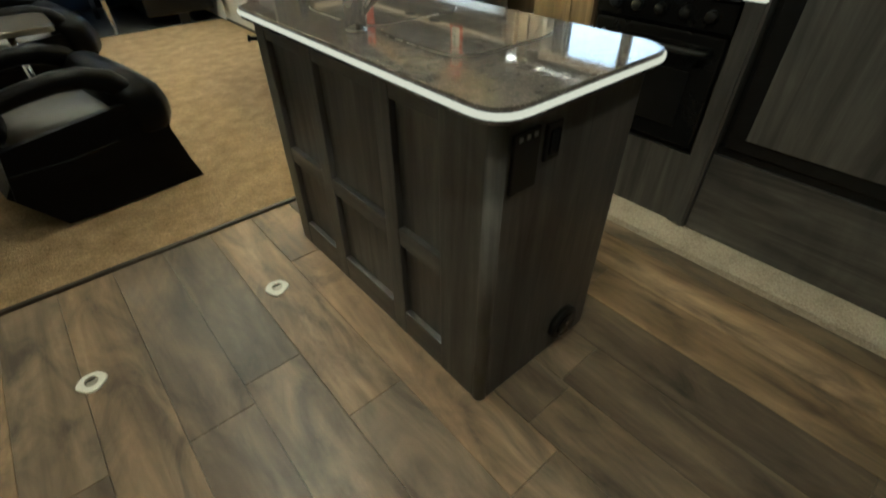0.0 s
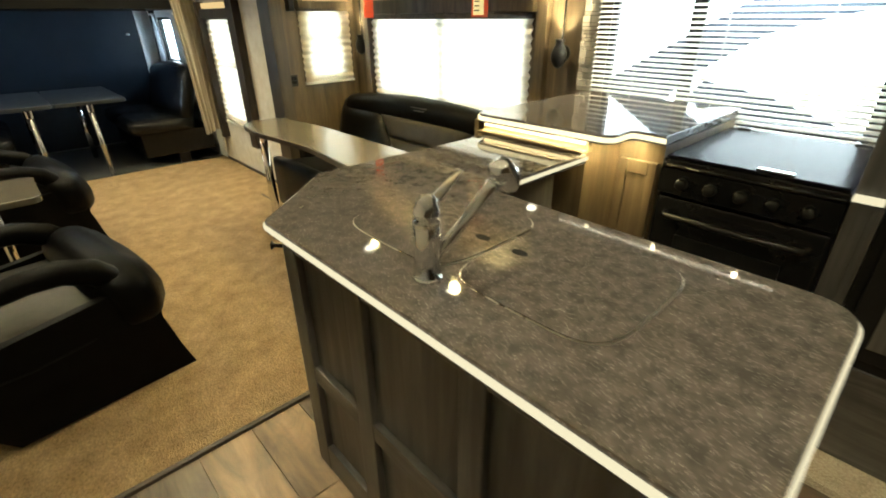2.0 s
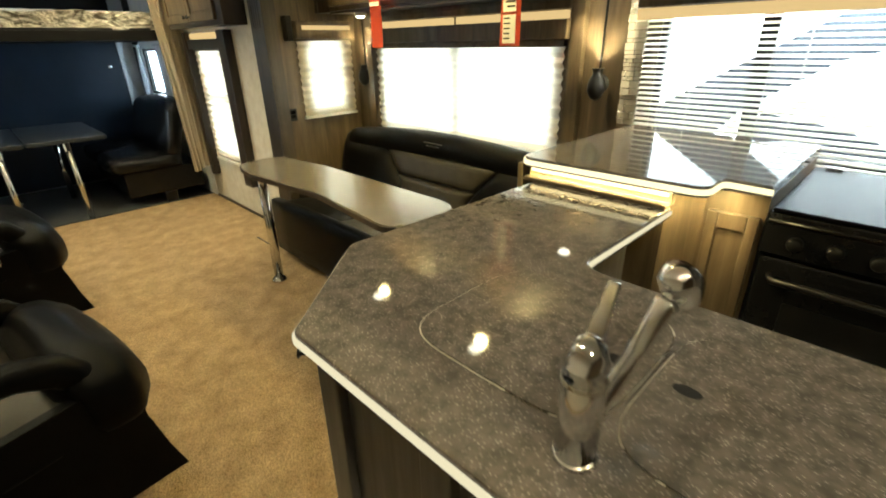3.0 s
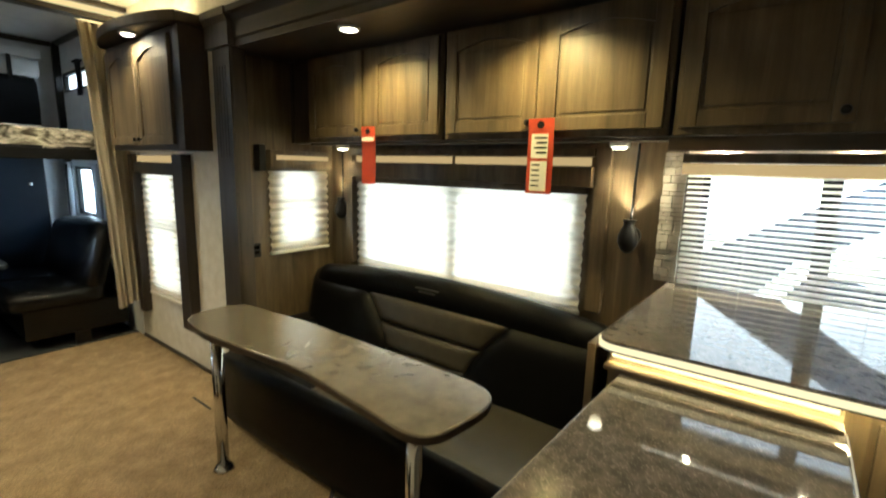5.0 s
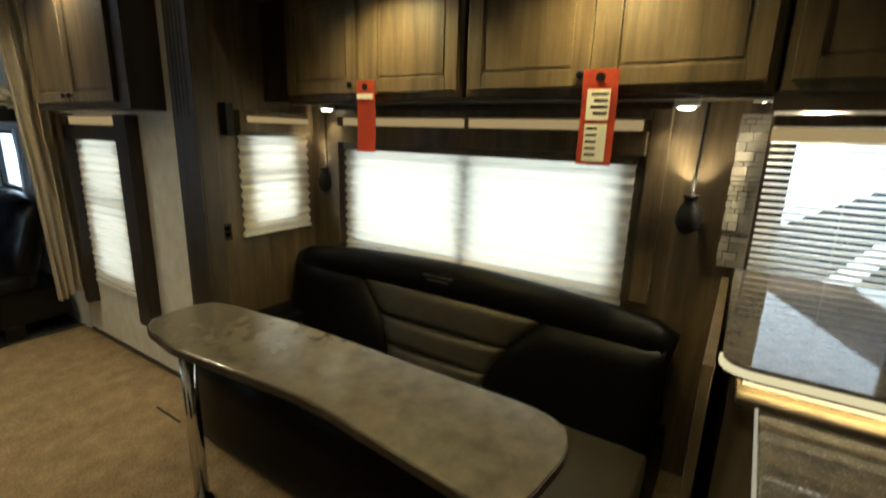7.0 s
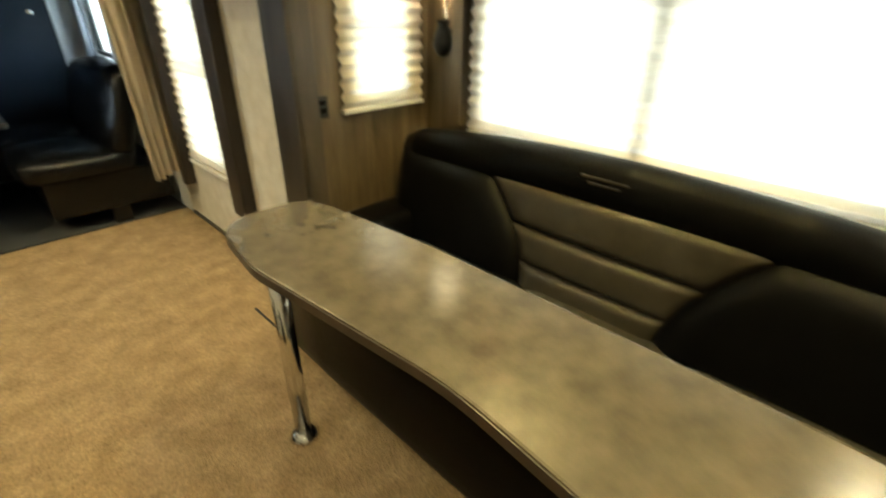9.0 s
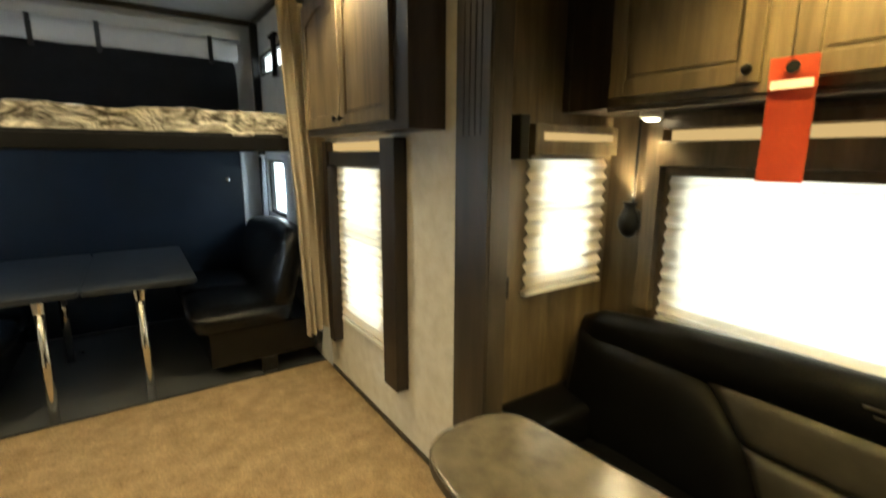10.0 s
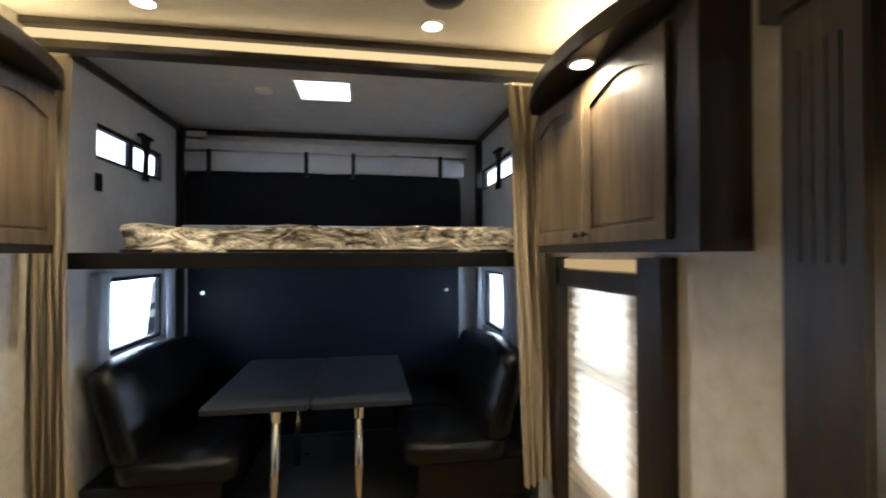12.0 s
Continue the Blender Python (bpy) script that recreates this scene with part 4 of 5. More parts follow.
# wall boxes on both sides before the garage
def wall_cabinet(xw, s):
    """s: +1 on the east wall, -1 on the west wall."""
    c = thing("wall_cabinet", (xw - s * 0.09, 4.82, 1.53), "grey-brown wood wall cabinet with two arched doors", "cabinet", "wall cabinets")
    xf = xw - s * 0.165
    lo, hi = min(xf, xw), max(xf, xw)
    part("body", B((lo, hi - 0.001 if s > 0 else hi, 4.25, 5.39, 1.53, 2.235), bevel=0.003), DARKWOOD, c)
    w = 0.50
    for k in range(2):
        ya = 4.36 + k * 0.51
        if s > 0:
            cabinet_door(c, pose(xf, ya + w, 1.565, 0, 0, -90), w, 0.63, 0.03 if k == 0 else w - 0.03, 0.05)
        else:
            cabinet_door(c, pose(xf, ya, 1.565, 0, 0, 90), w, 0.63, 0.03 if k == 1 else w - 0.03, 0.05)
    # bowed canopy
    out = [(xw, 4.23), (xw, 5.42)]
    for i in range(13):
        t = i / 12
        out.append((xf - s * (0.02 + 0.13 * math.sin(math.pi * t) ** 0.7), 5.42 - 1.19 * t))
    part("canopy", slab(out, 2.236, 2.30, 0.008), DARKWOOD_Y, c, "dark bowed canopy")
    px = xf - s * 0.07
    part("light_rim", tube([(px, 4.77, 2.2358), (px, 4.77, 2.228)], 0.05, 24), WHITEPLASTIC, c)
    part("light_lens", tube([(px, 4.77, 2.2278), (px, 4.77, 2.224)], [0.038, 0.032], 20), LENS, c, "glowing warm lens")


wall_cabinet(XR, 1)
wall_cabinet(XL, -1)


structure("carpet_slot", B((1.556, 1.568, 3.99, 4.22, 0.0042, 0.006)), BLACK, "dark slot in the carpet by the slide-out", "trim")

# ---- hanging tags on the cabinet knobs ----
def hang_tag(y, z_top, w, h, printed, label):
    t = thing("warning_tag", (2.14, y, z_top - h), label, "tag", "red hanging tags")
    bm = bmesh.new()
    k = 8
    L, R = [], []
    for i in range(k + 1):
        u = i / k
        x = 2.145 + 0.006 * math.sin(u * 3.0)
        L.append(bm.verts.new((x, y + w / 2, z_top - h * u)))
        R.append(bm.verts.new((x + 0.004 * u, y - w / 2, z_top - h * u)))
    for i in range(k):
        bm.faces.new((L[i], L[i + 1], R[i + 1], R[i]))
    bmesh.ops.solidify(bm, geom=bm.faces[:], thickness=0.0012)
    part("card", bm, TAGRED, t)
    part("hole", tube([(2.1445, y, z_top - 0.025), (2.1415, y, z_top - 0.025)], 0.016, 14), BLACK, t, "dark hanger hole")
    if printed:
        part("print_field", B((2.1405, 2.1425, y - w * 0.32, y + w * 0.32, z_top - h * 0.52, z_top - h * 0.2)), TAGWHITE, t, "white print field")
        part("print_field", B((2.1405, 2.1425, y - w * 0.32, y + w * 0.32, z_top - h * 0.96, z_top - h * 0.56)), TAGWHITE, t, "white print field")
        for i in range(4):
            part("print_bar", B((2.1393, 2.1403, y - w * 0.28, y + w * 0.2 - 0.01 * (i % 2), z_top - h * (0.24 + 0.065 * i) - 0.008, z_top - h * (0.24 + 0.065 * i))), BLACK, t, "dark line of print")
        for i in range(5):
            part("print_bar", B((2.1393, 2.1403, y - w * 0.05, y + w * 0.26, z_top - h * (0.6 + 0.07 * i) - 0.006, z_top - h * (0.6 + 0.07 * i))), BLACK, t, "dark line of print")
    else:
        part("print_bar", B((2.1405, 2.1425, y - w * 0.45, y + w * 0.42, z_top - h * 0.25, z_top - h * 0.18)), TAGWHITE, t, "white line of print")
    return t


hang_tag(2.225, 1.675, 0.115, 0.305, True, "red hanging tag with white and black print")
hang_tag(3.245, 1.675, 0.105, 0.305, False, "plain red hanging tag on a cabinet knob")


# ---- sconces ----
def sconce(x, y, z, ry):
    s = thing("wall_sconce", (x, y, z), "black vase-shaped wall sconce, shining upwards", "wall lamp", "wall sconces")
    c = Vector((x, y, z))
    d = Vector((math.cos(ry), math.sin(ry), 0))
    q = c + d * 0.045
    part("back_plate", tube([c, c + d * 0.012], [0.045, 0.04], 20), BLACK, s, smooth=True)
    part("arm", tube([c + d * 0.012, q], 0.012, 12), BLACK, s)
    part("stem", tube([q + Vector((0.02, 0, 0.07)), Vector((x, y - 0.01, 1.595)) + d * 0.035], 0.006, 8), BLACK, s)
    part("vase", tube([q + Vector((0, 0, a)) for a in (-0.075, -0.06, -0.03, 0.0, 0.03, 0.05, 0.065, 0.075)], [0.012, 0.03, 0.044, 0.044, 0.034, 0.022, 0.026, 0.032], 20), BLACK, s, smooth=True)
    return q


for args in ((SX, 1.943, 1.185, math.pi), (SX, 3.905, 1.17, math.pi)):
    q = sconce(*args)
    spot_lamp("sconce_lamp", (q.x, q.y, q.z + 0.085), (q.x + 0.03, q.y, 2.2), 12, cone=110, radius=0.012)

sok = thing("socket", (1.93, 4.045, 0.92), "black power socket on the panelled end wall", "socket", "black sockets")
part("plate", B((1.90, 1.965, 4.042, 4.049, 0.875, 0.965), bevel=0.003), BLACK, sok)
for dz in (0.897, 0.928):
    part("outlet", B((1.912, 1.953, 4.038, 4.0418, dz, dz + 0.022), bevel=0.003), ENAMEL, sok)
brk = thing("shade_bracket", (1.95, 4.03, 1.45), "black side bracket of the small window shade", "bracket")
part("block", B((1.945, 1.99, 3.985, 4.049, 1.42, 1.58), bevel=0.006), BLACK, brk)

# ---- sofa ----
sofa = thing("sofa", (2.0, 2.95, 0.05), "black and grey leather sofa with an arched back", "sofa")
part("base", B((1.56, 2.50, 1.90, 3.80, 0.052, 0.30), bevel=0.01), LEATHER, sofa)
part("front_panel", cushion(1.515, 1.60, 1.98, 3.76, 0.06, 0.44, 0.03, 0.012), LEATHER, sofa, smooth=True)
for y0, y1, m in ((1.93, 2.55, SEATGREY), (2.555, 3.15, SEATGREY), (3.155, 3.80, LEATHER)):
    seat = cushion(1.58, 2.30, y0, y1, 0.25, 0.40, 0.04, 0.015)
    for v in seat.verts:
        v.co.z -= max(0.0, v.co.x - 1.60) * 0.12
    part("seat_cushion", seat, m, sofa, smooth=True)
part("corner_seat", cushion(1.84, 2.52, 3.80, 4.04, 0.10, 0.44, 0.03, 0.008), LEATHER, sofa, smooth=True)
part("foot_bracket", tube([(1.56, 2.83, 0.10), (1.50, 2.80, 0.02), (1.44, 2.70, 0.015), (1.42, 2.64, 0.012)], 0.010, 8), BLACK, sofa, "black steel foot bracket")
part("back_core", B((2.36, 2.52, 1.92, 3.98, 0.30, 0.66), bevel=0.02), LEATHER, sofa)


def back_panel(name, lo, hi, z0, z1, m, puff, label=""):
    """A stuffed panel of the sofa back between two seams; lo and hi give their y at a height."""
    bm = bmesh.new()
    nu, nv = 18, 12
    front, rear = [], []
    for j in range(nv + 1):
        v = j / nv
        z = z0 + (z1 - z0) * v
        ra, rb = [], []
        for i in range(nu + 1):
            u = i / nu
            y = lo(z) + (hi(z) - lo(z)) * u
            swell = (max(0.0, 1 - abs(2 * u - 1) ** 5) * max(0.0, 1 - abs(2 * v - 1) ** 5)) ** 0.5
            x = 2.245 + (z - 0.35) * 0.24 - puff * swell
            ra.append(bm.verts.new((x, y, z)))
            rb.append(bm.verts.new((2.45, y, z)))
        front.append(ra)
        rear.append(rb)
    for a, b, c, d in zip(front, front[1:], rear, rear[1:]):
        for i in range(nu):
            bm.faces.new((a[i], a[i + 1], b[i + 1], b[i]))
            bm.faces.new((c[i], d[i], d[i + 1], c[i + 1]))
        bm.faces.new((a[0], b[0], d[0], c[0]))
        bm.faces.new((a[-1], c[-1], d[-1], b[-1]))
    for a, c in ((front[0], rear[0]), (front[-1], rear[-1])):
        for i in range(nu):
            bm.faces.new((a[i], c[i], c[i + 1], a[i + 1]))
    return part(name, bm, m, sofa, label, True)


def seam(z):
    """How far a wing reaches towards the middle at a height: a rounded shoulder."""
    t = max(0.0, min(1.0, (z - 0.27) / 0.42))
    return 1 - t ** 2.0


def seam_near(z):
    return 2.40 + 0.26 * seam(z)


def seam_far(z):
    return 3.44 - 0.25 * seam(z)


back_panel("back_wing", lambda z: 1.93, seam_near, 0.27, 0.70, LEATHER, 0.055)
back_panel("back_wing", seam_far, lambda z: 3.98, 0.27, 0.70, LEATHER, 0.055)
for z0, z1 in ((0.27, 0.40), (0.403, 0.535), (0.538, 0.70)):
    back_panel("back_channel", lambda z: seam_near(z) - 0.004, lambda z: seam_far(z) + 0.004, z0, z1, SEATGREY, 0.026, "grey-brown leather channel")
pts, rad = [], []
for i in range(25):
    t = i / 24
    pts.append((2.395, 1.91 + 2.07 * t, 0.668 + 0.078 * math.sin(math.pi * t) ** 0.8))
    rad.append(0.105 if 0 < i < 24 else 0.08)
hr = tube(pts, rad, 20)
for v in hr.verts:
    v.co.x = 2.395 + (v.co.x - 2.395) * 0.8
part("head_roll", hr, LEATHER, sofa, smooth=True)
for k, w in enumerate((0.17, 0.12)):
    part("badge", B((2.312, 2.318, 2.95 - w / 2, 2.95 + w / 2, 0.785 - k * 0.02, 0.793 - k * 0.02), bevel=0.002), SEATGREY, sofa, "stitched badge")
arm = thing("sofa_end_cabinet", (1.75, 1.86, 0.05), "narrow wood end panel between sofa and kitchen", "panel")
part("board", B((1.68, 2.54, 1.775, 1.80, 0.052, 0.963), bevel=0.003), WOOD, arm)

# ---- dinette table ----
dt = thing("dinette_table", (1.43, 2.8, 0), "long brown laminate table with rounded ends on two chrome legs", "table")
TO = [(1.235, 2.06, 0.11), (1.63, 2.02, 0.17), (1.635, 3.10, 0.9), (1.585, 3.62, 0.12), (1.285, 3.62, 0.16), (1.245, 3.30, 0.3), (1.30, 2.70, 0.9)]
part("tabletop", slab(rounded(TO, 10), 0.708, 0.74, 0.006), TABLETOP, dt)
part("edge_band", edge_band(rounded(TO, 10), 0.712, 0.736, 0.003, lambda p: True), DARKWOOD, dt)
for lx, ly in ((1.34, 3.40), (1.38, 2.22)):
    part("leg", tube([(lx, ly, 0.012), (lx, ly, 0.70)], 0.027, 18), CHROME, dt, "chrome tube leg", True)
    part("foot", tube([(lx, ly, 0.0045), (lx, ly, 0.012), (lx, ly, 0.03)], [0.05, 0.045, 0.029], 20), CHROME, dt, smooth=True)
    part("socket_plate", tube([(lx, ly, 0.70), (lx, ly, 0.7078)], 0.07, 20), CHROME, dt)


# ---- recliners ----
def recliner():
    """Built at the origin: faces +x, near side at y = 0, 0.68 wide; its front foot at x = 0.60."""
    r = thing("recliner", (0, 0, 0), "black leather recliner armchair with looped arms and grey seat", "armchair", "lounge recliners")
    prof = [(-0.02, 0.02), (0.60, 0.0), (0.565, 0.12), (0.535, 0.26), (0.50, 0.32), (-0.10, 0.30), (-0.16, 0.22)]
    part("base", extrude_profile(prof, "y", 0.01, 0.66), LEATHER, r)
    part("seat", cushion(-0.05, 0.44, 0.05, 0.62, 0.30, 0.445, 0.04, 0.02), SEATGREY, r, "grey-brown leather seat", True)
    fr_pad = cushion(0.36, 0.575, -0.005, 0.675, 0.26, 0.545, 0.085, 0.03)
    for v in fr_pad.verts:
        v.co.x -= max(0.0, v.co.z - 0.40) * 0.25
    part("seat_front", fr_pad, LEATHER, r, smooth=True)
    bk = cushion(-0.22, 0.0, 0.05, 0.62, 0.40, 1.02, 0.07, 0.04)
    for v in bk.verts:
        v.co.x -= (v.co.z - 0.4) * 0.28
    part("backrest", bk, LEATHER, r, smooth=True)
    for y in (0.055, 0.605):
        p = [(-0.20, y, 0.53), (-0.08, y, 0.545), (0.06, y, 0.57), (0.18, y, 0.585), (0.28, y, 0.58), (0.37, y, 0.545), (0.43, y, 0.48), (0.46, y, 0.40)]
        part("arm", tube(p, [0.036, 0.037, 0.038, 0.042, 0.046, 0.050, 0.050, 0.045], 16), LEATHER, r, smooth=True)
        ys = 0.002 if y < 0.3 else 0.655
        part("side_panel", extrude_profile([(-0.14, 0.20), (0.53, 0.20), (0.525, 0.43), (0.42, 0.455), (-0.10, 0.40)], "y", ys, ys + 0.04), LEATHER, r)
        part("stitch_seam", tube([(-0.12, ys + (0 if y < 0.3 else 0.04), 0.30), (0.1, ys + (0 if y < 0.3 else 0.04), 0.29), (0.3, ys + (0 if y < 0.3 else 0.04), 0.31)], 0.004, 6), LEATHER, r)
    return r


chair = recliner()
chair.matrix_basis = pose(-0.172, 2.19, 0.004, 0, 0, 9)
copy_thing(chair, pose(-0.185, 3.81, 0.004, 0, 0, 5))

tray = thing("tray_table", (-0.1, 3.37, 0), "grey tray table on chrome poles between the recliners", "table")
part("tray_top", slab(rounded([(-0.42, 3.15, 0.04), (0.14, 3.15, 0.06), (0.14, 3.60, 0.06), (-0.42, 3.60, 0.04)]), 0.60, 0.63, 0.006), TABLETOP, tray)
for yy in (3.32, 3.42):
    part("pole", tube([(-0.06, yy, 0.02), (-0.06, yy, 0.599)], 0.018, 14), CHROME, tray, "chrome pole", True)
part("foot_plate", tube([(-0.06, 3.37, 0.0045), (-0.06, 3.37, 0.016), (-0.06, 3.37, 0.021)], [0.13, 0.12, 0.05], 24), BLACK, tray, smooth=True)

# ---- loose caps on the plank floor ----
def floor_cap(x, y, turn):
    c = thing("plastic_cap", (x, y, 0), "white round plastic cap lying on the plank floor", "cap", "white floor caps")
    ring = [Vector((x + (0.041 + 0.003 * math.cos(4 * a + turn)) * math.cos(a), y + (0.041 + 0.003 * math.sin(3 * a + turn)) * math.sin(a))) for a in [2 * math.pi * i / 24 for i in range(24)]]
    part("disc", slab(ring, 0.0008, 0.009, 0.003), WHITEPLASTIC, c)
    part("hub", tube([(x, y, 0.0092), (x, y, 0.013), (x, y, 0.014)], [0.02, 0.018, 0.012], 16), NICKEL, c)
    part("slot", B((x - 0.012, x + 0.012, y - 0.003, y + 0.003, 0.0142, 0.0152)), BLACK, c)


floor_cap(-0.296, 1.202, 0.4)
floor_cap(0.329, 1.222, 1.3)

# ---- ceiling speaker, smoke alarm ----
spk = thing("ceiling_speaker", (1.10, 4.98, H), "round dark ceiling speaker", "speaker")
part("grille", tube([(1.08, 4.97, H), (1.08, 4.97, H - 0.02), (1.08, 4.97, H - 0.03)], [0.085, 0.082, 0.06], 28), BLACK, spk, smooth=True)
sm = thing("smoke_alarm", (0.15, 6.2, H), "small round white smoke alarm on the garage ceiling", "smoke alarm")
part("case", tube([(0.15, 6.2, H), (0.15, 6.2, H - 0.018), (0.15, 6.2, H - 0.025)], [0.05, 0.048, 0.035], 20), WHITEPLASTIC, sm, smooth=True)
sk = thing("skylight", (0.52, 6.15, H), "square garage skylight, bright with daylight", "skylight", kind="structure")
part("frame", B((0.345, 0.362, 5.965, 6.335, H - 0.012, H), (0.678, 0.695, 5.965, 6.335, H - 0.012, H), (0.362, 0.678, 5.965, 5.982, H - 0.012, H), (0.362, 0.678, 6.318, 6.335, H - 0.012, H), bevel=0.003), WHITEPLASTIC, sk)
part("diffuser", B((0.362, 0.678, 5.982, 6.318, H - 0.004, H + 0.01)), SKYLIGHT, sk, "bright milky diffuser")


cl = thing("corner_lamp", (-0.55, 7.12, 2.48), "small white lamp in the rear garage corner", "lamp")
part("case", B((-0.62, -0.47, 7.10, 7.139, 2.462, 2.51), bevel=0.01), WHITEPLASTIC, cl)
part("mount", B((-0.57, -0.52, 7.139, 7.249, 2.47, 2.50)), WHITEPLASTIC, cl)


# ---- curtains ----
def curtain(x, y0, y1, z0, z1, mat, folds, depth, label, group, gather=0.5):
    """A hanging curtain along y with folds, gathered towards its foot."""
    bm = bmesh.new()
    nu, nv = folds * 10, 14
    grid = []
    for j in range(nv + 1):
        t = j / nv
        row = []
        w = 1 - gather * math.sin(math.pi * min(1, t * 0.75)) * 0.5
        for i in range(nu + 1):
            u = i / nu
            y = (y0 + y1) / 2 + (u - 0.5) * (y1 - y0) * w
            d = depth * (0.55 + 0.45 * t) * (math.sin(2 * math.pi * folds * u + 0.8 * math.sin(3 * t)) + 0.3 * math.sin(5.3 * u * folds + 2 * t))
            row.append(bm.verts.new((x + d, y, z1 + (z0 - z1) * t)))
        grid.append(row)
    for a, b in zip(grid, grid[1:]):
        for i in range(nu):
            bm.faces.new((a[i], a[i + 1], b[i + 1], b[i]))
    c = thing("curtain", (x, (y0 + y1) / 2, z0), label, "curtain", group)
    part("cloth", bm, mat, c, smooth=True)
    part("header", B((x - 0.02, x + 0.02, y0, y1, z1, z1 + 0.02), bevel=0.004), mat, c)
    return c


def drawn_curtain(wall, top, foot, y, z0, z1, folds, label):
    """A curtain hung across the opening and drawn against a wall; top and foot: its free edge above and below."""
    bm = bmesh.new()
    nu, nv = folds * 12, 18
    grid = []
    for j in range(nv + 1):
        t = j / nv
        free = top + (foot - top) * min(1, t * 1.6) ** 0.7 + 0.03 * (top - foot) / abs(top - foot) * math.sin(math.pi * t)
        row = []
        for i in range(nu + 1):
            u = i / nu
            a = 2 * math.pi * folds * u
            x = wall + (free - wall) * u + 0.010 * math.cos(a + 2 * t)
            d = (0.022 + 0.030 * t) * math.sin(a + 0.9 * math.sin(2.5 * t + u * 3)) + 0.012 * math.sin(2.3 * a + 4 * t)
            row.append(bm.verts.new((x, y + d, z1 + (z0 - z1) * t + 0.02 * math.sin(5 * u) * t)))
        grid.append(row)
    for a, b in zip(grid, grid[1:]):
        for i in range(nu):
            bm.faces.new((a[i], a[i + 1], b[i + 1], b[i]))
    c = thing("privacy_curtain", ((wall + top) / 2, y, z0), label, "curtain", "tan privacy curtains")
    part("cloth", bm, CURTAIN, c, smooth=True)
    x0, x1 = sorted((wall, top))
    part("track", B((x0, x1, y - 0.012, y + 0.012, z1 + 0.002, z1 + 0.018), bevel=0.003), NICKEL, c)


drawn_curtain(1.785, 1.50, 1.60, 5.52, 0.33, 2.42, 5, "tan privacy curtain drawn against the wall at the garage opening")
drawn_curtain(-0.685, -0.555, -0.52, 5.52, 0.33, 2.42, 5, "tan privacy curtain drawn against the wall at the garage opening")
for xx, y0, y1 in ((1.755, 6.20, 6.40), (1.755, 7.0, 7.15), (-0.655, 5.93, 6.10), (-0.655, 6.82, 6.98)):
    curtain(xx, y0, y1, 0.84, 1.41, GREYCURTAIN, 2, 0.012, "pale grey curtain beside a garage window", "grey window curtains")
for xx in (1.77, -0.67):
    curtain(xx, 6.46, 6.62, 2.02, 2.30, BLACKCLOTH, 2, 0.010, "bunched black cloth on a high garage window", "black window cloths", 1.0)

# ---- garage ----
rampd = thing("ramp_door", (0.47, 7.2, 0), "dark navy padded rear ramp door, closed", "door", kind="structure")
part("door_leaf", B((-0.64, 1.60, 7.20, 7.249, 0.02, 1.86), bevel=0.01), NAVY, rampd)
for xx in (-0.655, 1.615):
    part("jamb", B((xx - 0.014, xx + 0.014, 7.19, 7.249, 0.02, 2.36), bevel=0.004), GARAGE_WALL, rampd)
for xx in (-0.52, 1.48):
    part("latch", B((xx - 0.015, xx + 0.015, 7.185, 7.1995, 1.20, 1.23), bevel=0.003), CHROME, rampd)
scr = thing("ramp_screen", (0.47, 7.15, 1.88), "rolled black and white screen strapped above the ramp door", "screen")
part("screen_roll", cushion(-0.63, 1.60, 7.10, 7.20, 1.70, 2.20, 0.04, 0.01), BLACKCLOTH, scr, smooth=True)
wr = cushion(-0.66, 1.63, 7.12, 7.20, 2.19, 2.36, 0.03, 0.01)
for v in wr.verts:
    v.co.y += 0.012 * math.sin(9 * v.co.x) + 0.006 * math.sin(23 * v.co.x)
part("white_flap", wr, WHITECLOTH, scr, "pale creased vinyl flap", True)
for xx in (-0.45, 0.30, 0.68, 1.42):
    part("strap", B((xx - 0.016, xx + 0.016, 7.095, 7.112, 2.16, 2.37), bevel=0.003), BLACK, scr, "black strap")
structure("ramp_header", B((-0.69, 1.66, 7.14, 7.249, 2.37, 2.45), bevel=0.006), GARAGE_WALL, "pale header above the ramp opening", "trim")

bunk = thing("lift_bunk", (0.5, 6.3, 1.44), "raised bunk bed with a dark frame on a wall lift", "bunk bed")
part("frame", B((XL + 0.02, XR - 0.07, 5.63, 5.69, 1.455, 1.535), (XL + 0.02, XR - 0.07, 7.02, 7.06, 1.455, 1.535), (XL + 0.02, XL + 0.06, 5.69, 7.02, 1.455, 1.535), (XR - 0.11, XR - 0.07, 5.69, 7.02, 1.455, 1.535), bevel=0.005), BLACKSTEEL, bunk)
part("deck", B((XL + 0.06, XR - 0.11, 5.69, 7.02, 1.50, 1.53)), BLACKSTEEL, bunk)
part("rear_rail", B((-0.62, 1.58, 7.03, 7.06, 1.725, 1.758), bevel=0.006), WHITEPLASTIC, bunk, "pale rear rail")
for xx in (-0.1, 0.5, 1.05):
    part("rail_post", B((xx - 0.01, xx + 0.01, 7.035, 7.055, 1.535, 1.725)), BLACK, bunk)
mat = thing("mattress", (0.5, 6.3, 1.535), "bunk mattress in crumpled clear plastic wrap", "mattress")
bm = bmesh.new()
bmesh.ops.create_cube(bm, size=1.0)
bmesh.ops.subdivide_edges(bm, edges=bm.edges[:], cuts=38, use_grid_fill=True)
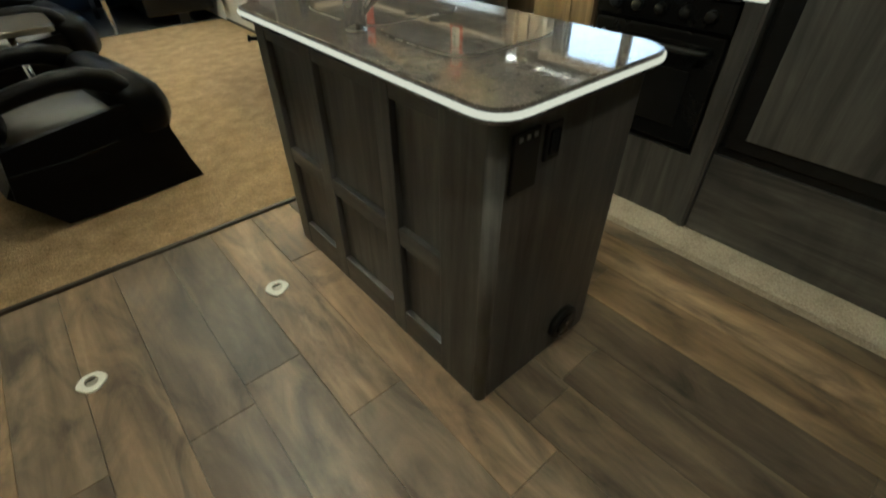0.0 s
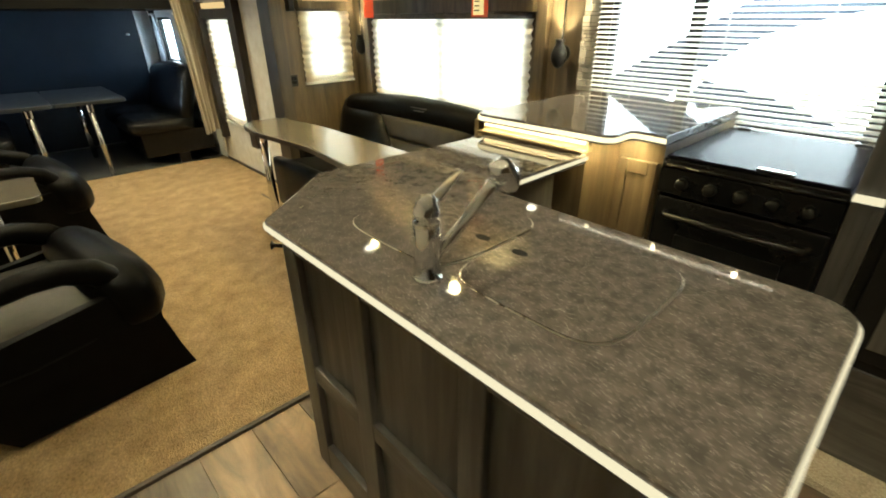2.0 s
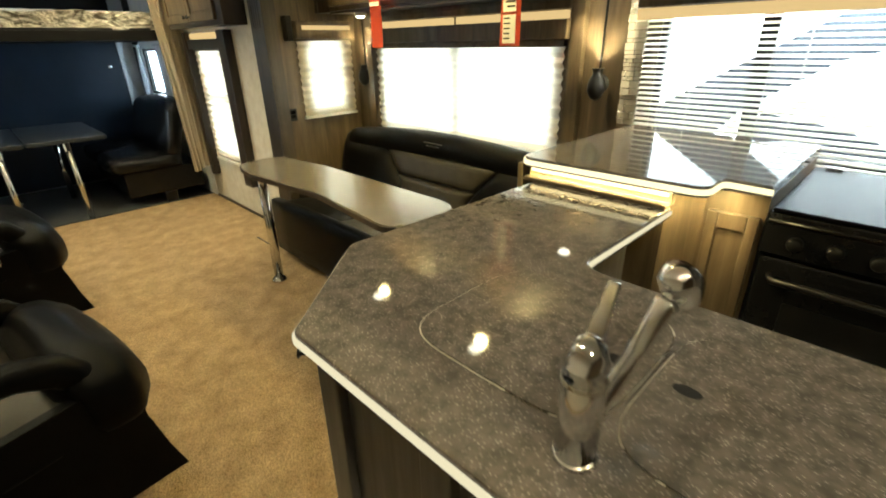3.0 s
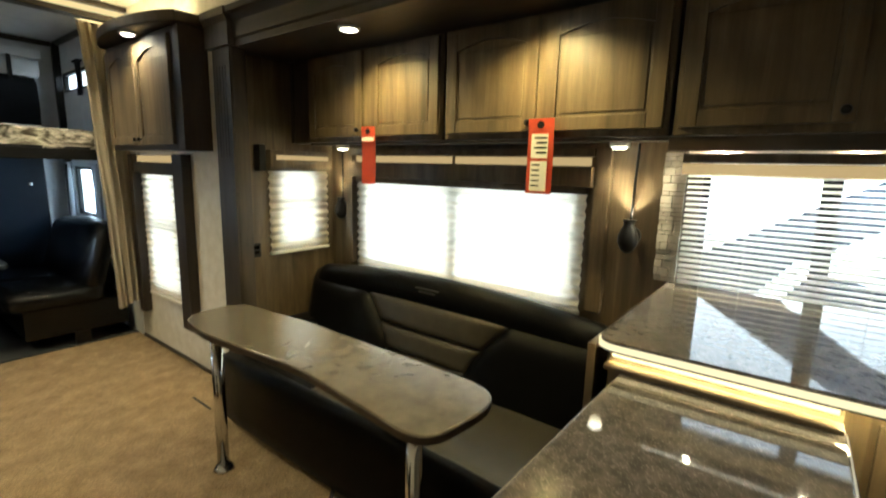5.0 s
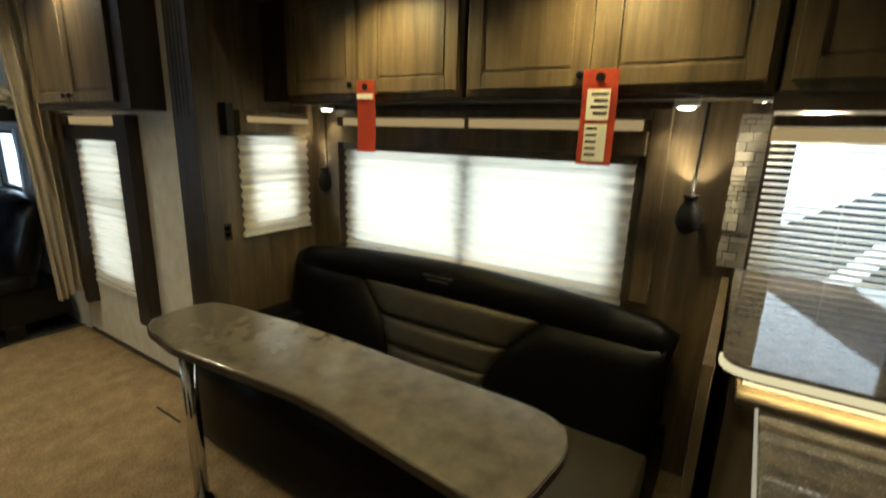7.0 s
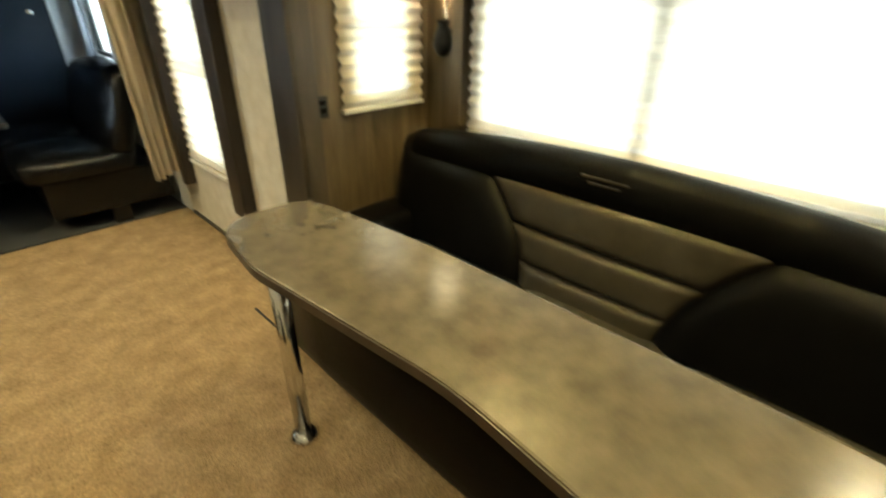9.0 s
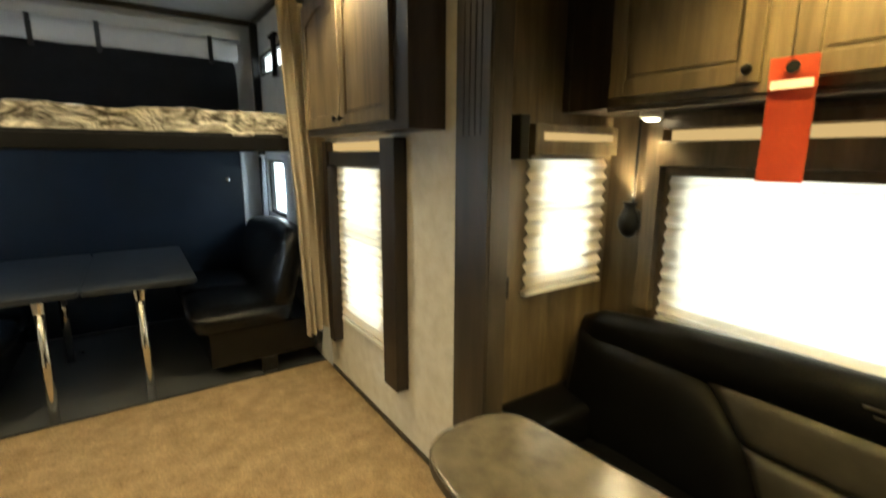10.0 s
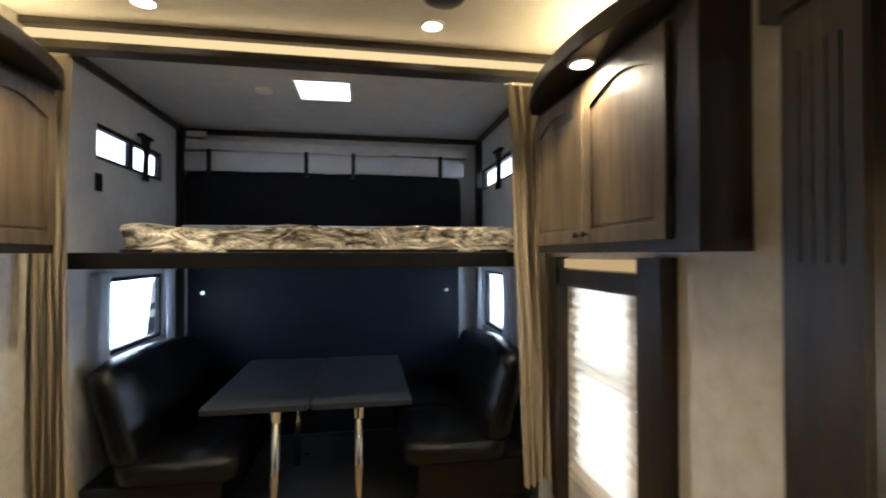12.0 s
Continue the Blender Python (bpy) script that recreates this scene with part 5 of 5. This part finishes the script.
for v in bm.verts:
    u = v.co * 2
    p = Vector((0.61 + u.x * 1.02, 6.34 + u.y * 0.66, 1.603 + u.z * 0.070))
    d = (noise.ridged_multi_fractal(Vector((p.x * 2.0 + p.y * 1.2, p.y * 3.0 - p.x * 0.6, p.z * 4)), 1.0, 2.1, 4, 0.9, 1.6) - 0.8) * 0.038
    c = 1 - 0.06 * max(abs(u.x), abs(u.y)) ** 12
    p.z = 1.603 + (p.z - 1.603) * c + (d if u.z > -0.9 else 0)
    p.x += d * u.x
    p.y += d * 1.2 * u.y
    p.z = max(p.z, 1.5355)
    v.co = p
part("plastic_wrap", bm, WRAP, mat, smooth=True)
part("border_tape", B((-0.415, 1.635, 5.672, 5.690, 1.5358, 1.552), bevel=0.004), BLACKCLOTH, mat, "dark tape along the mattress edge")

# two folding tables side by side
for k in range(2):
    x0 = -0.10 + k * 0.575
    g = thing("garage_table", (x0 + 0.28, 6.4, 0), "dark grey table on chrome legs in the garage", "table", "garage tables")
    part("tabletop", slab(rounded([(x0, 5.80, 0.04), (x0 + 0.565, 5.80, 0.04), (x0 + 0.565, 7.0, 0.04), (x0, 7.0, 0.04)]), 0.668, 0.70, 0.006), GARAGETOP, g)
    lx = 0.29 if k == 0 else 0.74
    for ly in (5.86, 6.75):
        part("leg", tube([(lx, ly - 0.08, 0.001), (lx, ly, 0.667)], [0.024, 0.026], 16), CHROME, g, "chrome tube leg", True)
        part("leg_socket", tube([(lx, ly - 0.003, 0.60), (lx, ly, 0.667)], [0.032, 0.036], 16), CHROME, g)


def bench(s, label):
    """A garage sofa along the wall: s = +1 east, -1 west."""
    xw = XR - 0.03 if s > 0 else XL + 0.03
    b = thing("garage_sofa", (xw - s * 0.35, 6.4, 0), label, "sofa", "garage sofas")

    def span(a, c):
        return (min(xw - s * a, xw - s * c), max(xw - s * a, xw - s * c))
    x0, x1 = span(0.02, 0.70)
    part("base", B((x0, x1, 5.78, 7.05, 0.10, 0.34), bevel=0.012), GARAGE_LEATHER, b)
    for k in range(2):
        y0 = 5.75 + k * 0.655
        a0, a1 = span(0.18, 0.78)
        part("seat_cushion", cushion(a0, a1, y0, y0 + 0.65, 0.32, 0.47, 0.05, 0.02), GARAGE_LEATHER, b, smooth=True)
    c0, c1 = span(0.02, 0.20)
    bm = cushion(c0, c1, 5.76, 7.05, 0.40, 0.95, 0.075, 0.02)
    for v in bm.verts:
        v.co.x -= s * (0.95 - v.co.z) * 0.26
        v.co.z -= 0.05 * max(0.0, v.co.y - 6.2) * (v.co.z - 0.40) / 0.55
    back = part("back_cushion", bm, GARAGE_LEATHER, b, smooth=True)
    part("piping", tube([(xw - s * 0.20, 6.405, 0.90), (xw - s * 0.235, 6.405, 0.72), (xw - s * 0.30, 6.405, 0.48)], 0.006, 8), GARAGE_LEATHER, back)
    for yy in (5.80, 7.02):
        part("foot", B((xw - s * 0.35 - 0.05, xw - s * 0.35 + 0.05, yy - 0.02, yy + 0.02, 0.0005, 0.10)), BLACK, b)
    return b


bench(1, "black leather fold-down sofa by the east garage wall")
bench(-1, "black leather fold-down sofa by the west garage wall")
al = thing("wall_switch", (XL, 6.03, 1.94), "small grey switch plate on the garage wall", "switch")
part("plate", B((XL + 0.0045, XL + 0.014, 6.0, 6.06, 1.88, 1.98), bevel=0.003), BLACK, al)
